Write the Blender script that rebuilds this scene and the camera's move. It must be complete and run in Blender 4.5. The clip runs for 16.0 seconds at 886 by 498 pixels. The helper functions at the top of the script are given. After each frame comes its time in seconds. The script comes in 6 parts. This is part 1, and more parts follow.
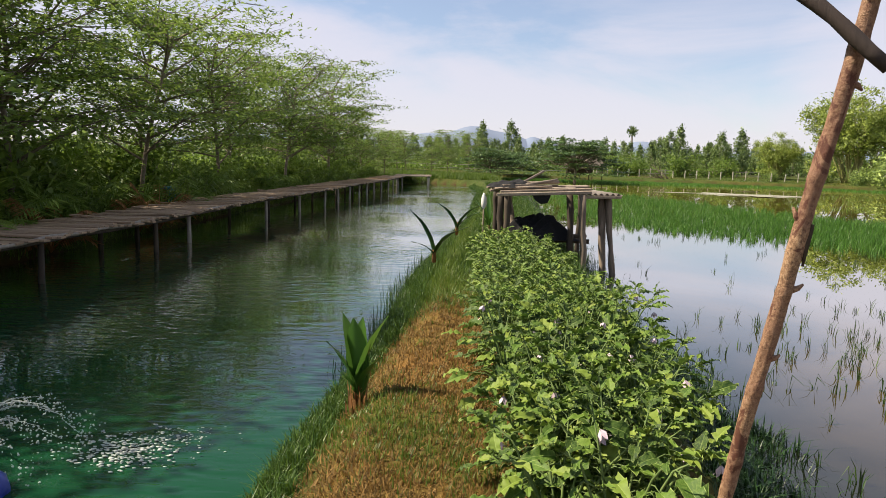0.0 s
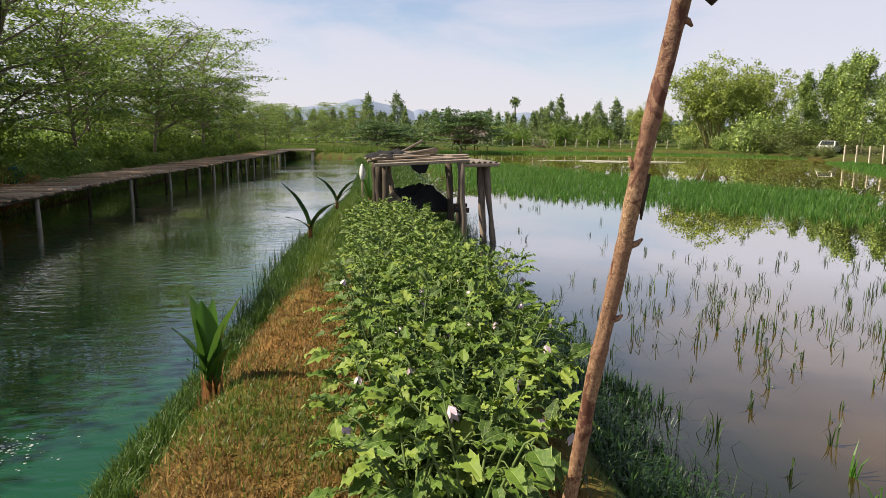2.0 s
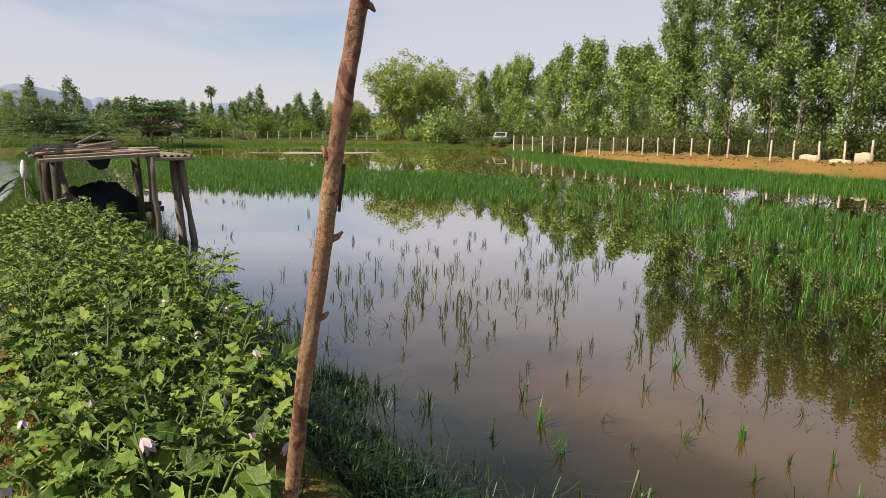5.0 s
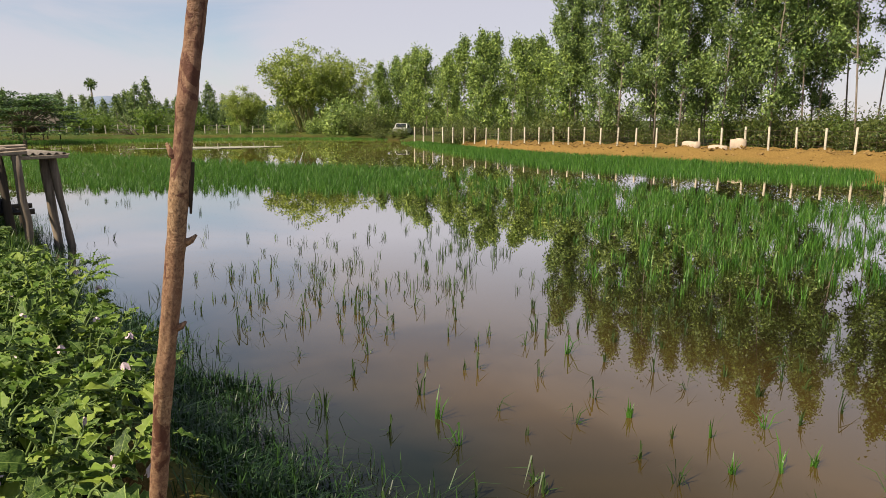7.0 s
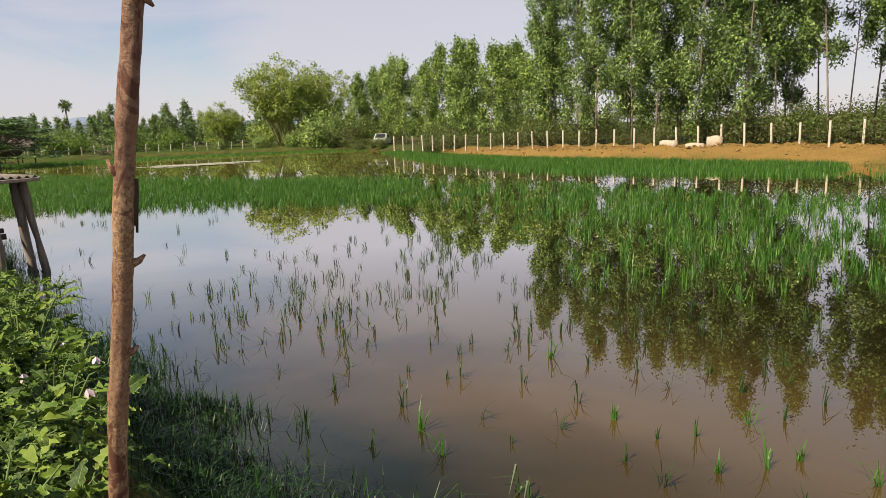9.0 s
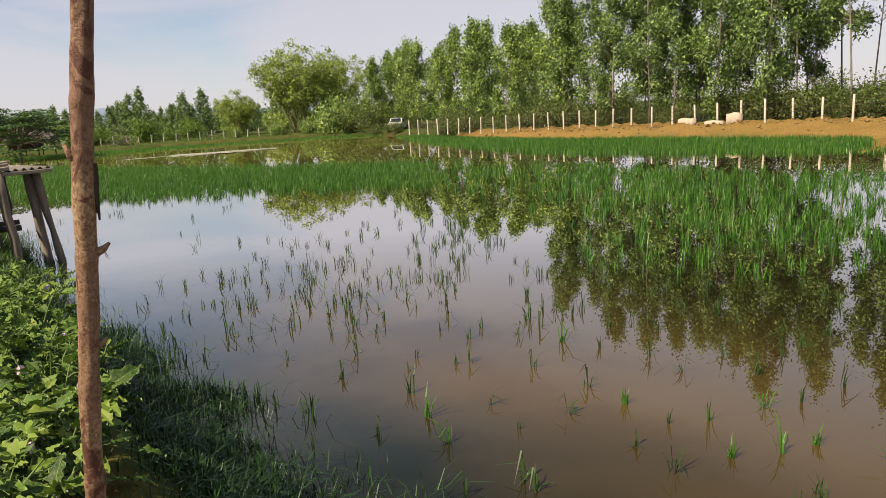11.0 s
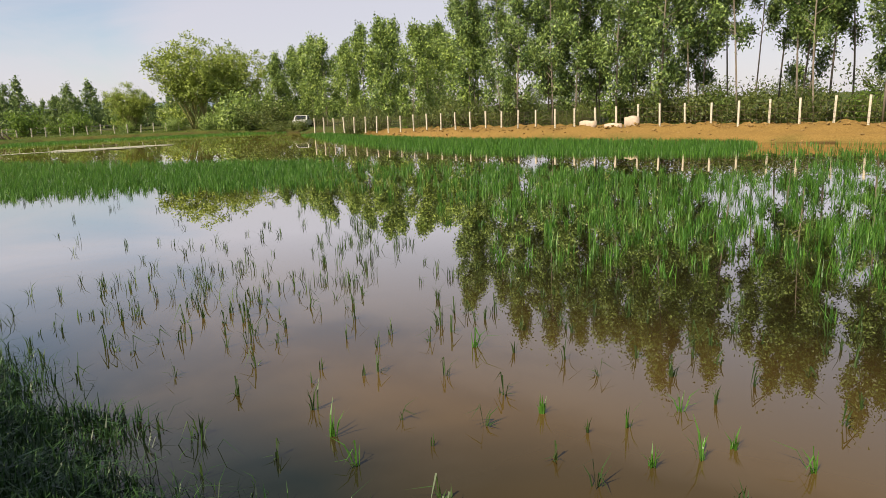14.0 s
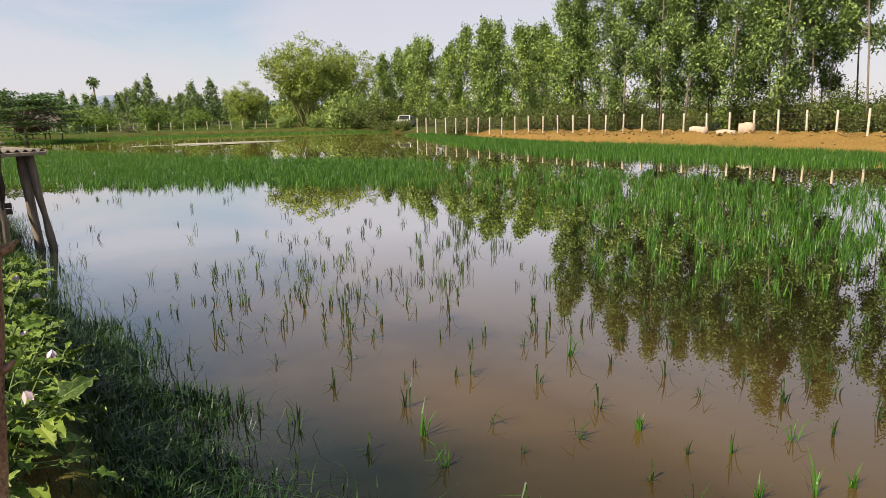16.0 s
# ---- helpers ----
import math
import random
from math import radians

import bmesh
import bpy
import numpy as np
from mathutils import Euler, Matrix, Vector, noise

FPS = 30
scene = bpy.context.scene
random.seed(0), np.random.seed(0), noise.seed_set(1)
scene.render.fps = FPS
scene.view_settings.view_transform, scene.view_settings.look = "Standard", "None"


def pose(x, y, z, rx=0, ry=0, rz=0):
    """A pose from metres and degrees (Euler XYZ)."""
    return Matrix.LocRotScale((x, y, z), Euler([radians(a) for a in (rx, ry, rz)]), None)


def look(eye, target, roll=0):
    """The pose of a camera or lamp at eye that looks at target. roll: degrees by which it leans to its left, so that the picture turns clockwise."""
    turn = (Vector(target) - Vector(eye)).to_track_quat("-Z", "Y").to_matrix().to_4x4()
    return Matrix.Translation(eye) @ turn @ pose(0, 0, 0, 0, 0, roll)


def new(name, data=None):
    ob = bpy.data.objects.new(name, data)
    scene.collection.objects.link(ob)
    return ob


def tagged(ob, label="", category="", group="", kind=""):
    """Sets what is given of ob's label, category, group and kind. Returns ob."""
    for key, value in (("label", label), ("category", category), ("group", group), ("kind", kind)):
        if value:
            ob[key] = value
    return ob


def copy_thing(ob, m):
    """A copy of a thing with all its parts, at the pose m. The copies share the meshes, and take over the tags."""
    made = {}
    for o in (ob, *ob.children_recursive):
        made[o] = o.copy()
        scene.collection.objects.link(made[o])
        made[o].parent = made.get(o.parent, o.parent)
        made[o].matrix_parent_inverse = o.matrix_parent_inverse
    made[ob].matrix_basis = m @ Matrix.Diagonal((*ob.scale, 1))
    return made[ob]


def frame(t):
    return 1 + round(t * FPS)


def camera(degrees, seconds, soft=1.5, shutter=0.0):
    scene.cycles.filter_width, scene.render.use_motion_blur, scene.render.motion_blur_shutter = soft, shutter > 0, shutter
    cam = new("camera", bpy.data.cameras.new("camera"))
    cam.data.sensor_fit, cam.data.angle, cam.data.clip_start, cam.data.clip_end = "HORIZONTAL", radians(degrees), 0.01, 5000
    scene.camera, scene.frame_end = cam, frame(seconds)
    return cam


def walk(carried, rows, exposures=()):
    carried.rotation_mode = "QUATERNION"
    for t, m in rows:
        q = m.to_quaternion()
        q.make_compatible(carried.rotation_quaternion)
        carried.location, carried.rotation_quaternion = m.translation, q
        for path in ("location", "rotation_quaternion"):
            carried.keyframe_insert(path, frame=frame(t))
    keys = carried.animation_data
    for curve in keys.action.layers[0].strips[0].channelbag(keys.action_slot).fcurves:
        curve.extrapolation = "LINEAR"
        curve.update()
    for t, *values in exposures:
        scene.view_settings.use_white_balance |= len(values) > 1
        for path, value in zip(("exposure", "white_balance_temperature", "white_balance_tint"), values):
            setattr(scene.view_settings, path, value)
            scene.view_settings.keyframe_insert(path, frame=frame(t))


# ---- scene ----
cam = camera(67.5, 16.0, soft=0.35)
EXPOSURES = [(0.0, 1.0, 6700, 13), (2.0, 0.95, 6700, 13), (4.0, 0.78, 6750, 13), (8.0, 0.73, 6850, 12), (12.0, 0.77, 6900, 12), (16.0, 0.84, 6850, 12)]
PATH = [
    (0.0, -0.005, -0.003, 1.910, 82.21, -1.58, 0.00),
    (0.5, 0.053, 0.032, 1.910, 82.69, -0.25, -0.28),
    (1.0, 0.118, 0.086, 1.884, 80.46, -0.30, -0.44),
    (1.5, 0.208, 0.160, 1.859, 79.80, -0.48, -3.48),
    (2.0, 0.208, 0.211, 1.856, 80.11, -0.56, -9.53),
    (2.5, 0.162, 0.261, 1.869, 81.80, 0.48, -15.08),
    (3.0, 0.137, 0.277, 1.862, 81.91, -0.15, -18.89),
    (3.5, 0.167, 0.295, 1.862, 80.94, -0.06, -23.59),
    (4.0, 0.206, 0.312, 1.857, 80.24, -0.87, -27.57),
    (4.5, 0.247, 0.318, 1.843, 79.16, -1.41, -31.71),
    (5.0, 0.282, 0.313, 1.848, 79.69, -0.69, -34.45),
    (5.2, 0.287, 0.296, 1.850, 79.83, -1.01, -35.63),
    (7.3, 0.404, 0.298, 1.853, 79.02, 0.55, -43.56),
    (7.5, 0.408, 0.297, 1.852, 79.19, 0.96, -43.86),
    (8.0, 0.423, 0.298, 1.847, 79.51, 0.99, -44.18),
    (10.3, 0.542, 0.288, 1.839, 79.79, 3.74, -44.70),
    (10.5, 0.553, 0.282, 1.836, 79.76, 3.35, -44.02),
    (11.0, 0.590, 0.295, 1.821, 78.36, 3.33, -43.16),
    (11.5, 0.606, 0.366, 1.825, 79.40, 3.49, -47.12),
    (12.0, 0.577, 0.489, 1.814, 79.03, 2.95, -53.15),
    (12.5, 0.606, 0.530, 1.811, 79.92, 3.92, -50.29),
    (13.0, 0.690, 0.518, 1.800, 79.33, 2.44, -50.01),
    (13.5, 0.743, 0.513, 1.777, 77.79, 2.15, -50.00),
    (14.0, 0.804, 0.507, 1.779, 77.95, 2.19, -51.03),
    (14.5, 0.820, 0.495, 1.786, 79.37, 1.27, -49.15),
    (15.0, 0.827, 0.498, 1.786, 79.29, 2.45, -47.33),
    (15.5, 0.823, 0.504, 1.786, 79.31, 2.12, -45.56),
    (16.0, 0.811, 0.543, 1.781, 78.34, 1.19, -42.42),
]
walk(cam, [(t, pose(*p)) for t, *p in PATH], EXPOSURES)
# ---- light ----
SUN_FROM = Vector((-0.90, 0.05, 1.0)).normalized()
sun = new("sun", bpy.data.lights.new("sun", "SUN"))
sun.data.energy, sun.data.angle, sun.data.color = 4.6, radians(0.6), (1.0, 0.90, 0.72)
sun.matrix_world = look(SUN_FROM * 60, (0, 0, 0))

world = bpy.data.worlds.new("sky")
scene.world = world
world.use_nodes = True
wt = world.node_tree
wt.nodes.clear()


def wnode(kind, **props):
    n = wt.nodes.new(kind)
    for key, value in props.items():
        n.inputs[key].default_value = value
    return n


w_sky = wt.nodes.new("ShaderNodeTexSky")
w_sky.sky_type, w_sky.sun_disc = "NISHITA", False
w_sky.sun_elevation, w_sky.sun_rotation = math.asin(SUN_FROM.z), math.atan2(SUN_FROM.x, SUN_FROM.y)
w_sky.dust_density, w_sky.air_density, w_sky.ozone_density = 0.4, 1.0, 3.0
w_co = wt.nodes.new("ShaderNodeTexCoord")
w_map = wt.nodes.new("ShaderNodeMapping")
w_map.inputs["Scale"].default_value = (1.0, 1.0, 3.2)
w_map.inputs["Location"].default_value = (0.35, 0.2, 0.1)
w_noise = wnode("ShaderNodeTexNoise", Scale=2.4, Detail=7.0, Roughness=0.58, Distortion=0.35)
w_ramp = wt.nodes.new("ShaderNodeValToRGB")
w_ramp.color_ramp.elements[0].position, w_ramp.color_ramp.elements[1].position = 0.46, 0.72
w_ramp.color_ramp.elements[0].color = (0.18, 0.18, 0.18, 1)
w_ramp.color_ramp.elements[1].color = (0.62, 0.62, 0.62, 1)
w_mix = wt.nodes.new("ShaderNodeMix")
w_mix.data_type = "RGBA"
w_mix.inputs["B"].default_value = (5.6, 5.5, 6.2, 1)
w_bg = wt.nodes.new("ShaderNodeBackground")
w_bg.inputs["Strength"].default_value = 0.073
w_out = wt.nodes.new("ShaderNodeOutputWorld")
wt.links.new(w_co.outputs["Generated"], w_map.inputs["Vector"])
wt.links.new(w_map.outputs["Vector"], w_noise.inputs["Vector"])
wt.links.new(w_noise.outputs["Fac"], w_ramp.inputs["Fac"])
w_sep = wt.nodes.new("ShaderNodeSeparateXYZ")
wt.links.new(w_co.outputs["Generated"], w_sep.inputs["Vector"])
w_haze = wt.nodes.new("ShaderNodeMapRange")
w_haze.interpolation_type = "SMOOTHSTEP"
w_haze.inputs["From Min"].default_value, w_haze.inputs["From Max"].default_value = 0.45, 0.24
w_haze.inputs["To Min"].default_value, w_haze.inputs["To Max"].default_value = 0.0, 0.78
w_wob = wt.nodes.new("ShaderNodeMath")
w_wob.operation = "MULTIPLY_ADD"
w_wob.inputs[1].default_value, w_wob.inputs[2].default_value = -0.5, 0.25
wt.links.new(w_noise.outputs["Fac"], w_wob.inputs[0])
w_add = wt.nodes.new("ShaderNodeMath")
wt.links.new(w_sep.outputs["Z"], w_add.inputs[0])
wt.links.new(w_wob.outputs["Value"], w_add.inputs[1])
w_east = wt.nodes.new("ShaderNodeMath")
w_east.operation = "MULTIPLY_ADD"
w_east.inputs[1].default_value, w_east.inputs[2].default_value = 0.90, -0.378
w_west = wt.nodes.new("ShaderNodeMath")
w_west.operation = "MULTIPLY_ADD"
w_west.inputs[1].default_value, w_west.inputs[2].default_value = -0.16, 0.067
w_side = wt.nodes.new("ShaderNodeMath")
w_side.operation = "MAXIMUM"
w_lean = wt.nodes.new("ShaderNodeMath")
w_lean.operation = "MULTIPLY_ADD"
w_lean.inputs[1].default_value, w_lean.inputs[2].default_value = -1.0, 0.21
wt.links.new(w_sep.outputs["X"], w_east.inputs[0])
wt.links.new(w_sep.outputs["X"], w_west.inputs[0])
wt.links.new(w_east.outputs["Value"], w_side.inputs[0])
wt.links.new(w_west.outputs["Value"], w_side.inputs[1])
wt.links.new(w_side.outputs["Value"], w_lean.inputs[0])
w_add2 = wt.nodes.new("ShaderNodeMath")
wt.links.new(w_add.outputs["Value"], w_add2.inputs[0])
wt.links.new(w_lean.outputs["Value"], w_add2.inputs[1])
wt.links.new(w_add2.outputs["Value"], w_haze.inputs["Value"])
w_max = wt.nodes.new("ShaderNodeMath")
w_max.operation = "MAXIMUM"
wt.links.new(w_ramp.outputs["Color"], w_max.inputs[0])
wt.links.new(w_haze.outputs["Result"], w_max.inputs[1])
wt.links.new(w_max.outputs["Value"], w_mix.inputs["Factor"])
wt.links.new(w_sky.outputs["Color"], w_mix.inputs["A"])
wt.links.new(w_mix.outputs["Result"], w_bg.inputs["Color"])
wt.links.new(w_bg.outputs["Background"], w_out.inputs["Surface"])

rng = np.random.default_rng(7)


# ---- materials ----
class Mat:
    """A small node-tree builder."""

    def __init__(self, name):
        self.m = bpy.data.materials.new(name)
        self.m.use_nodes = True
        self.t = self.m.node_tree
        self.bsdf = self.t.nodes["Principled BSDF"]
        self.out = self.t.nodes["Material Output"]

    def n(self, kind, **props):
        node = self.t.nodes.new(kind)
        for key, value in props.items():
            node.inputs[key].default_value = value
        return node

    def link(self, a, b):
        self.t.links.new(a, b)

    def coords(self, scale=(1, 1, 1), space="Object"):
        tc = self.n("ShaderNodeTexCoord")
        mp = self.n("ShaderNodeMapping")
        mp.inputs["Scale"].default_value = scale
        self.link(tc.outputs[space], mp.inputs["Vector"])
        return mp.outputs["Vector"]

    def place(self, scale=(1, 1, 1)):
        tc = self.n("ShaderNodeNewGeometry")
        mp = self.n("ShaderNodeMapping")
        mp.inputs["Scale"].default_value = scale
        self.link(tc.outputs["Position"], mp.inputs["Vector"])
        return mp.outputs["Vector"]

    def noise(self, vec, scale, detail=4.0, rough=0.55, dist=0.0):
        nz = self.n("ShaderNodeTexNoise", Scale=scale, Detail=detail, Roughness=rough, Distortion=dist)
        self.link(vec, nz.inputs["Vector"])
        return nz.outputs["Fac"]

    def ramp(self, fac, *stops):
        r = self.n("ShaderNodeValToRGB")
        els = r.color_ramp.elements
        while len(els) < len(stops):
            els.new(0.5)
        for e, (p, c) in zip(els, stops):
            e.position = p
            e.color = (*c, 1) if len(c) == 3 else c
        self.link(fac, r.inputs["Fac"])
        return r.outputs["Color"]

    def mix(self, fac, a, b, blend="MIX"):
        mx = self.n("ShaderNodeMix")
        mx.data_type, mx.blend_type = "RGBA", blend
        for sock, v in (("Factor", fac), ("A", a), ("B", b)):
            if isinstance(v, (int, float)):
                mx.inputs[sock].default_value = v
            elif isinstance(v, tuple):
                mx.inputs[sock].default_value = (*v, 1)
            else:
                self.link(v, mx.inputs[sock])
        return mx.outputs["Result"]

    def base(self, col):
        self.link(col, self.bsdf.inputs["Base Color"])

    def bump(self, height, strength=0.3, distance=0.01):
        b = self.n("ShaderNodeBump", Strength=strength, Distance=distance)
        self.link(height, b.inputs["Height"])
        self.link(b.outputs["Normal"], self.bsdf.inputs["Normal"])


def leaf_material(name, dark, mid, light, through_light=0.35, rough=0.45, per="island"):
    k = Mat(name)
    if per == "island":
        r = k.n("ShaderNodeNewGeometry").outputs["Random Per Island"]
    else:
        r = k.n("ShaderNodeObjectInfo").outputs["Random"]
    col = k.ramp(r, (0.0, dark), (0.5, mid), (1.0, light))
    nz = k.noise(k.place(), 0.8, 3.0)
    col = k.mix(k.ramp(nz, (0.35, (0, 0, 0)), (0.75, (1, 1, 1))), col, k.mix(0.35, col, light))
    k.base(col)
    k.bsdf.inputs["Roughness"].default_value = rough
    k.bsdf.inputs["Specular IOR Level"].default_value = 0.35
    tr = k.n("ShaderNodeBsdfTranslucent")
    k.link(k.mix(0.5, col, tuple(min(1, c * 1.6) for c in light)), tr.inputs["Color"])
    ms = k.n("ShaderNodeMixShader", Fac=through_light)
    k.link(k.bsdf.outputs["BSDF"], ms.inputs[1])
    k.link(tr.outputs["BSDF"], ms.inputs[2])
    k.link(ms.outputs["Shader"], k.out.inputs["Surface"])
    return k.m


def wood_material(name, dark, light, grain=(1, 1, 0.12), scale=30.0, rough=0.85):
    k = Mat(name)
    v = k.coords(grain)
    g = k.noise(v, scale, 6.0, 0.65, 0.6)
    big = k.noise(k.coords(), 2.3, 3.0)
    rnd = k.n("ShaderNodeObjectInfo").outputs["Random"]
    c = k.ramp(g, (0.25, dark), (0.7, light))
    c = k.mix(k.ramp(big, (0.35, (0, 0, 0)), (0.8, (0.6, 0.6, 0.6))), c, dark)
    c = k.mix(k.ramp(rnd, (0.0, (0.0,) * 3), (1.0, (0.45,) * 3)), c, tuple(0.55 * a for a in dark))
    k.base(c)
    k.bsdf.inputs["Roughness"].default_value = rough
    k.bump(g, 0.5, 0.006)
    return k.m


def plain_material(name, a, b, scale=6.0, rough=0.8, bump=0.2):
    k = Mat(name)
    v = k.coords()
    nz = k.noise(v, scale, 5.0)
    fine = k.noise(v, scale * 9, 3.0)
    c = k.mix(0.35, k.ramp(nz, (0.3, a), (0.7, b)), k.ramp(fine, (0.3, a), (0.7, b)))
    k.base(c)
    k.bsdf.inputs["Roughness"].default_value = rough
    k.bump(fine, bump, 0.005)
    return k.m


def water_surface(k, color, height, strength, distance, span, ior):
    """Silty water: matt body colour under a mirror skin that takes over at flat angles."""
    bm_ = k.n("ShaderNodeBump", Strength=strength, Distance=distance)
    k.link(height, bm_.inputs["Height"])
    fr_ = k.n("ShaderNodeFresnel", IOR=ior)
    gl_ = k.n("ShaderNodeBsdfGlossy", Roughness=0.004)
    gl_.inputs["Color"].default_value = (0.98, 0.94, 0.89, 1)
    df_ = k.n("ShaderNodeBsdfDiffuse")
    k.link(color, df_.inputs["Color"])
    mp_ = k.n("ShaderNodeMapRange")
    for key_, value_ in zip(("From Min", "From Max", "To Min", "To Max"), span):
        mp_.inputs[key_].default_value = value_
    ms_ = k.n("ShaderNodeMixShader")
    k.link(bm_.outputs["Normal"], fr_.inputs["Normal"])
    k.link(bm_.outputs["Normal"], gl_.inputs["Normal"])
    k.link(fr_.outputs["Fac"], mp_.inputs["Value"])
    k.link(mp_.outputs["Result"], ms_.inputs["Fac"])
    k.link(df_.outputs["BSDF"], ms_.inputs[1])
    k.link(gl_.outputs["BSDF"], ms_.inputs[2])
    k.link(ms_.outputs["Shader"], k.out.inputs["Surface"])
    return k.m


# paddy water: still, silty
k = Mat("paddy_water")
pv = k.place()
silt = k.noise(pv, 0.22, 4.0, 0.55, 0.4)
deep = k.ramp(silt, (0.3, (0.056, 0.036, 0.011)), (0.55, (0.088, 0.054, 0.016)), (0.8, (0.118, 0.071, 0.021)))
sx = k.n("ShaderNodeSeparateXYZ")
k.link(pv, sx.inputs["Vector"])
# body colour turns darkest beside the dike
dike_side = k.n("ShaderNodeMapRange")
dike_side.inputs["From Min"].default_value, dike_side.inputs["From Max"].default_value = 4.5, 3.4
k.link(k.mix(0.12, sx.outputs["X"], k.mix(1.0, silt, (20.0, 20.0, 20.0), "MULTIPLY")), dike_side.inputs["Value"])
# to the right the body is darkened to deepen the trees' reflection
tree_reflection = k.n("ShaderNodeMapRange")
tree_reflection.inputs["From Min"].default_value, tree_reflection.inputs["From Max"].default_value = 4.4, 6.8
k.link(k.mix(0.12, sx.outputs["X"], k.mix(1.0, silt, (20.0, 20.0, 20.0), "MULTIPLY")), tree_reflection.inputs["Value"])
deep = k.mix(tree_reflection.outputs["Result"], deep, (0.013, 0.0105, 0.004))
# far olive: silt colour plus the lit trees' reflection, painted in
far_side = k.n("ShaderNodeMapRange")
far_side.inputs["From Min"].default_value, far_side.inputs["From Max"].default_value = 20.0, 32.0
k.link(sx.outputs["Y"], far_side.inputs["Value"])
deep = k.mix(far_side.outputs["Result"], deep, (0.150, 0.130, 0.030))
body = k.mix(dike_side.outputs["Result"], deep, (0.008, 0.011, 0.006))
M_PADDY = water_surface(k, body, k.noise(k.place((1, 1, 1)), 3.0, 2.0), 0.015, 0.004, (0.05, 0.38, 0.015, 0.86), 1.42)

# fish pond water: teal, with wind ripples
k = Mat("pond_water")
v1 = k.place((1.5, 4.6, 1.0))
r1 = k.noise(v1, 1.5, 1.5, 0.45, 0.4)
r2 = k.noise(k.place((1.4, 3.6, 1)), 4.2, 1.0)
patch = k.ramp(k.noise(k.place(), 0.28, 2.0), (0.40, (0.12,) * 3), (0.64, (1.0,) * 3))
summed = k.mix(0.3, r1, r2)
summed = k.mix(1.0, summed, patch, "MULTIPLY")
body = (k.ramp(k.noise(k.place(), 0.35, 3.0), (0.3, (0.005, 0.043, 0.018)), (0.7, (0.006, 0.054, 0.023))))
M_POND = water_surface(k, body, summed, 1.0, 0.021, (0.075, 0.46, 0.02, 0.86), 1.4)

# ground: dry turf on the dike, soil by the fence, meadow elsewhere
k = Mat("ground_turf")
att = k.n("ShaderNodeVertexColor")
att.layer_name = "zones"
sep = k.n("ShaderNodeSeparateColor")
k.link(att.outputs["Color"], sep.inputs["Color"])
pv = k.place()
n1, n2, n3 = k.noise(pv, 1.3, 4.0), k.noise(pv, 14.0, 4.0), k.noise(pv, 70.0, 3.0)
meadow = k.mix(0.5, k.ramp(n1, (0.3, (0.022, 0.042, 0.008)), (0.7, (0.075, 0.095, 0.022))), k.ramp(n2, (0.3, (0.025, 0.045, 0.008)), (0.7, (0.085, 0.095, 0.026))))
dry = k.mix(0.45, k.ramp(n1, (0.35, (0.12, 0.095, 0.020)), (0.65, (0.20, 0.095, 0.026))), k.ramp(n3, (0.3, (0.07, 0.045, 0.012)), (0.7, (0.25, 0.15, 0.05))))
soil = k.mix(0.5, k.ramp(n2, (0.3, (0.13, 0.076, 0.020)), (0.7, (0.29, 0.182, 0.056))), k.ramp(n3, (0.3, (0.085, 0.05, 0.014)), (0.7, (0.32, 0.20, 0.065))))
c = k.mix(sep.outputs["Red"], meadow, dry)
c = k.mix(sep.outputs["Green"], c, soil)
c = k.mix(sep.outputs["Blue"], c, (0.055, 0.032, 0.014))
k.base(c)
k.bsdf.inputs["Roughness"].default_value = 0.95
k.bsdf.inputs["Specular IOR Level"].default_value = 0.1
k.bump(k.mix(0.5, n2, n3), 0.7, 0.03)
M_GROUND = k.m

k = Mat("eggplant_leaf")
uv = k.n("ShaderNodeVertexColor")
uv.layer_name = "rim"
rnd = k.n("ShaderNodeObjectInfo").outputs["Random"]
isl = k.n("ShaderNodeNewGeometry").outputs["Random Per Island"]
tone = k.n("ShaderNodeMath")
tone.operation = "ADD"
k.link(rnd, tone.inputs[0])
k.link(isl, tone.inputs[1])
wrap = k.n("ShaderNodeMath")
wrap.operation = "FRACT"
k.link(tone.outputs["Value"], wrap.inputs[0])
tone = wrap.outputs["Value"]
c = k.ramp(tone, (0.10, (0.008, 0.028, 0.003)), (0.55, (0.058, 0.125, 0.012)), (0.98, (0.20, 0.30, 0.038)))
c = k.mix(0.3, c, k.ramp(k.noise(k.coords(), 45.0, 4.0), (0.3, (0.008, 0.030, 0.003)), (0.7, (0.11, 0.19, 0.028))))
sepr = k.n("ShaderNodeSeparateColor")
k.link(uv.outputs["Color"], sepr.inputs["Color"])
veins = k.ramp(k.noise(k.coords((1, 1.6, 1)), 55.0, 3.0, 0.6, 0.8), (0.50, (0, 0, 0)), (0.56, (0.45,) * 3), (0.62, (0, 0, 0)))
c = k.mix(veins, c, (0.17, 0.24, 0.05))
c = k.mix(k.ramp(tone, (0.78, (0, 0, 0)), (0.95, (0.30,) * 3)), c, (0.20, 0.20, 0.032))
c = k.mix(k.ramp(sepr.outputs["Red"], (0.25, (0, 0, 0)), (0.9, (0.85,) * 3)), c, (0.36, 0.46, 0.13))
k.base(c)
k.bsdf.inputs["Roughness"].default_value = 0.6
k.bsdf.inputs["Specular IOR Level"].default_value = 0.3
k.bump(k.noise(k.coords(), 60.0, 3.0), 0.35, 0.004)
tr = k.n("ShaderNodeBsdfTranslucent")
k.link(k.mix(0.4, c, (0.14, 0.30, 0.045)), tr.inputs["Color"])
ms = k.n("ShaderNodeMixShader", Fac=0.14)
k.link(k.bsdf.outputs["BSDF"], ms.inputs[1])
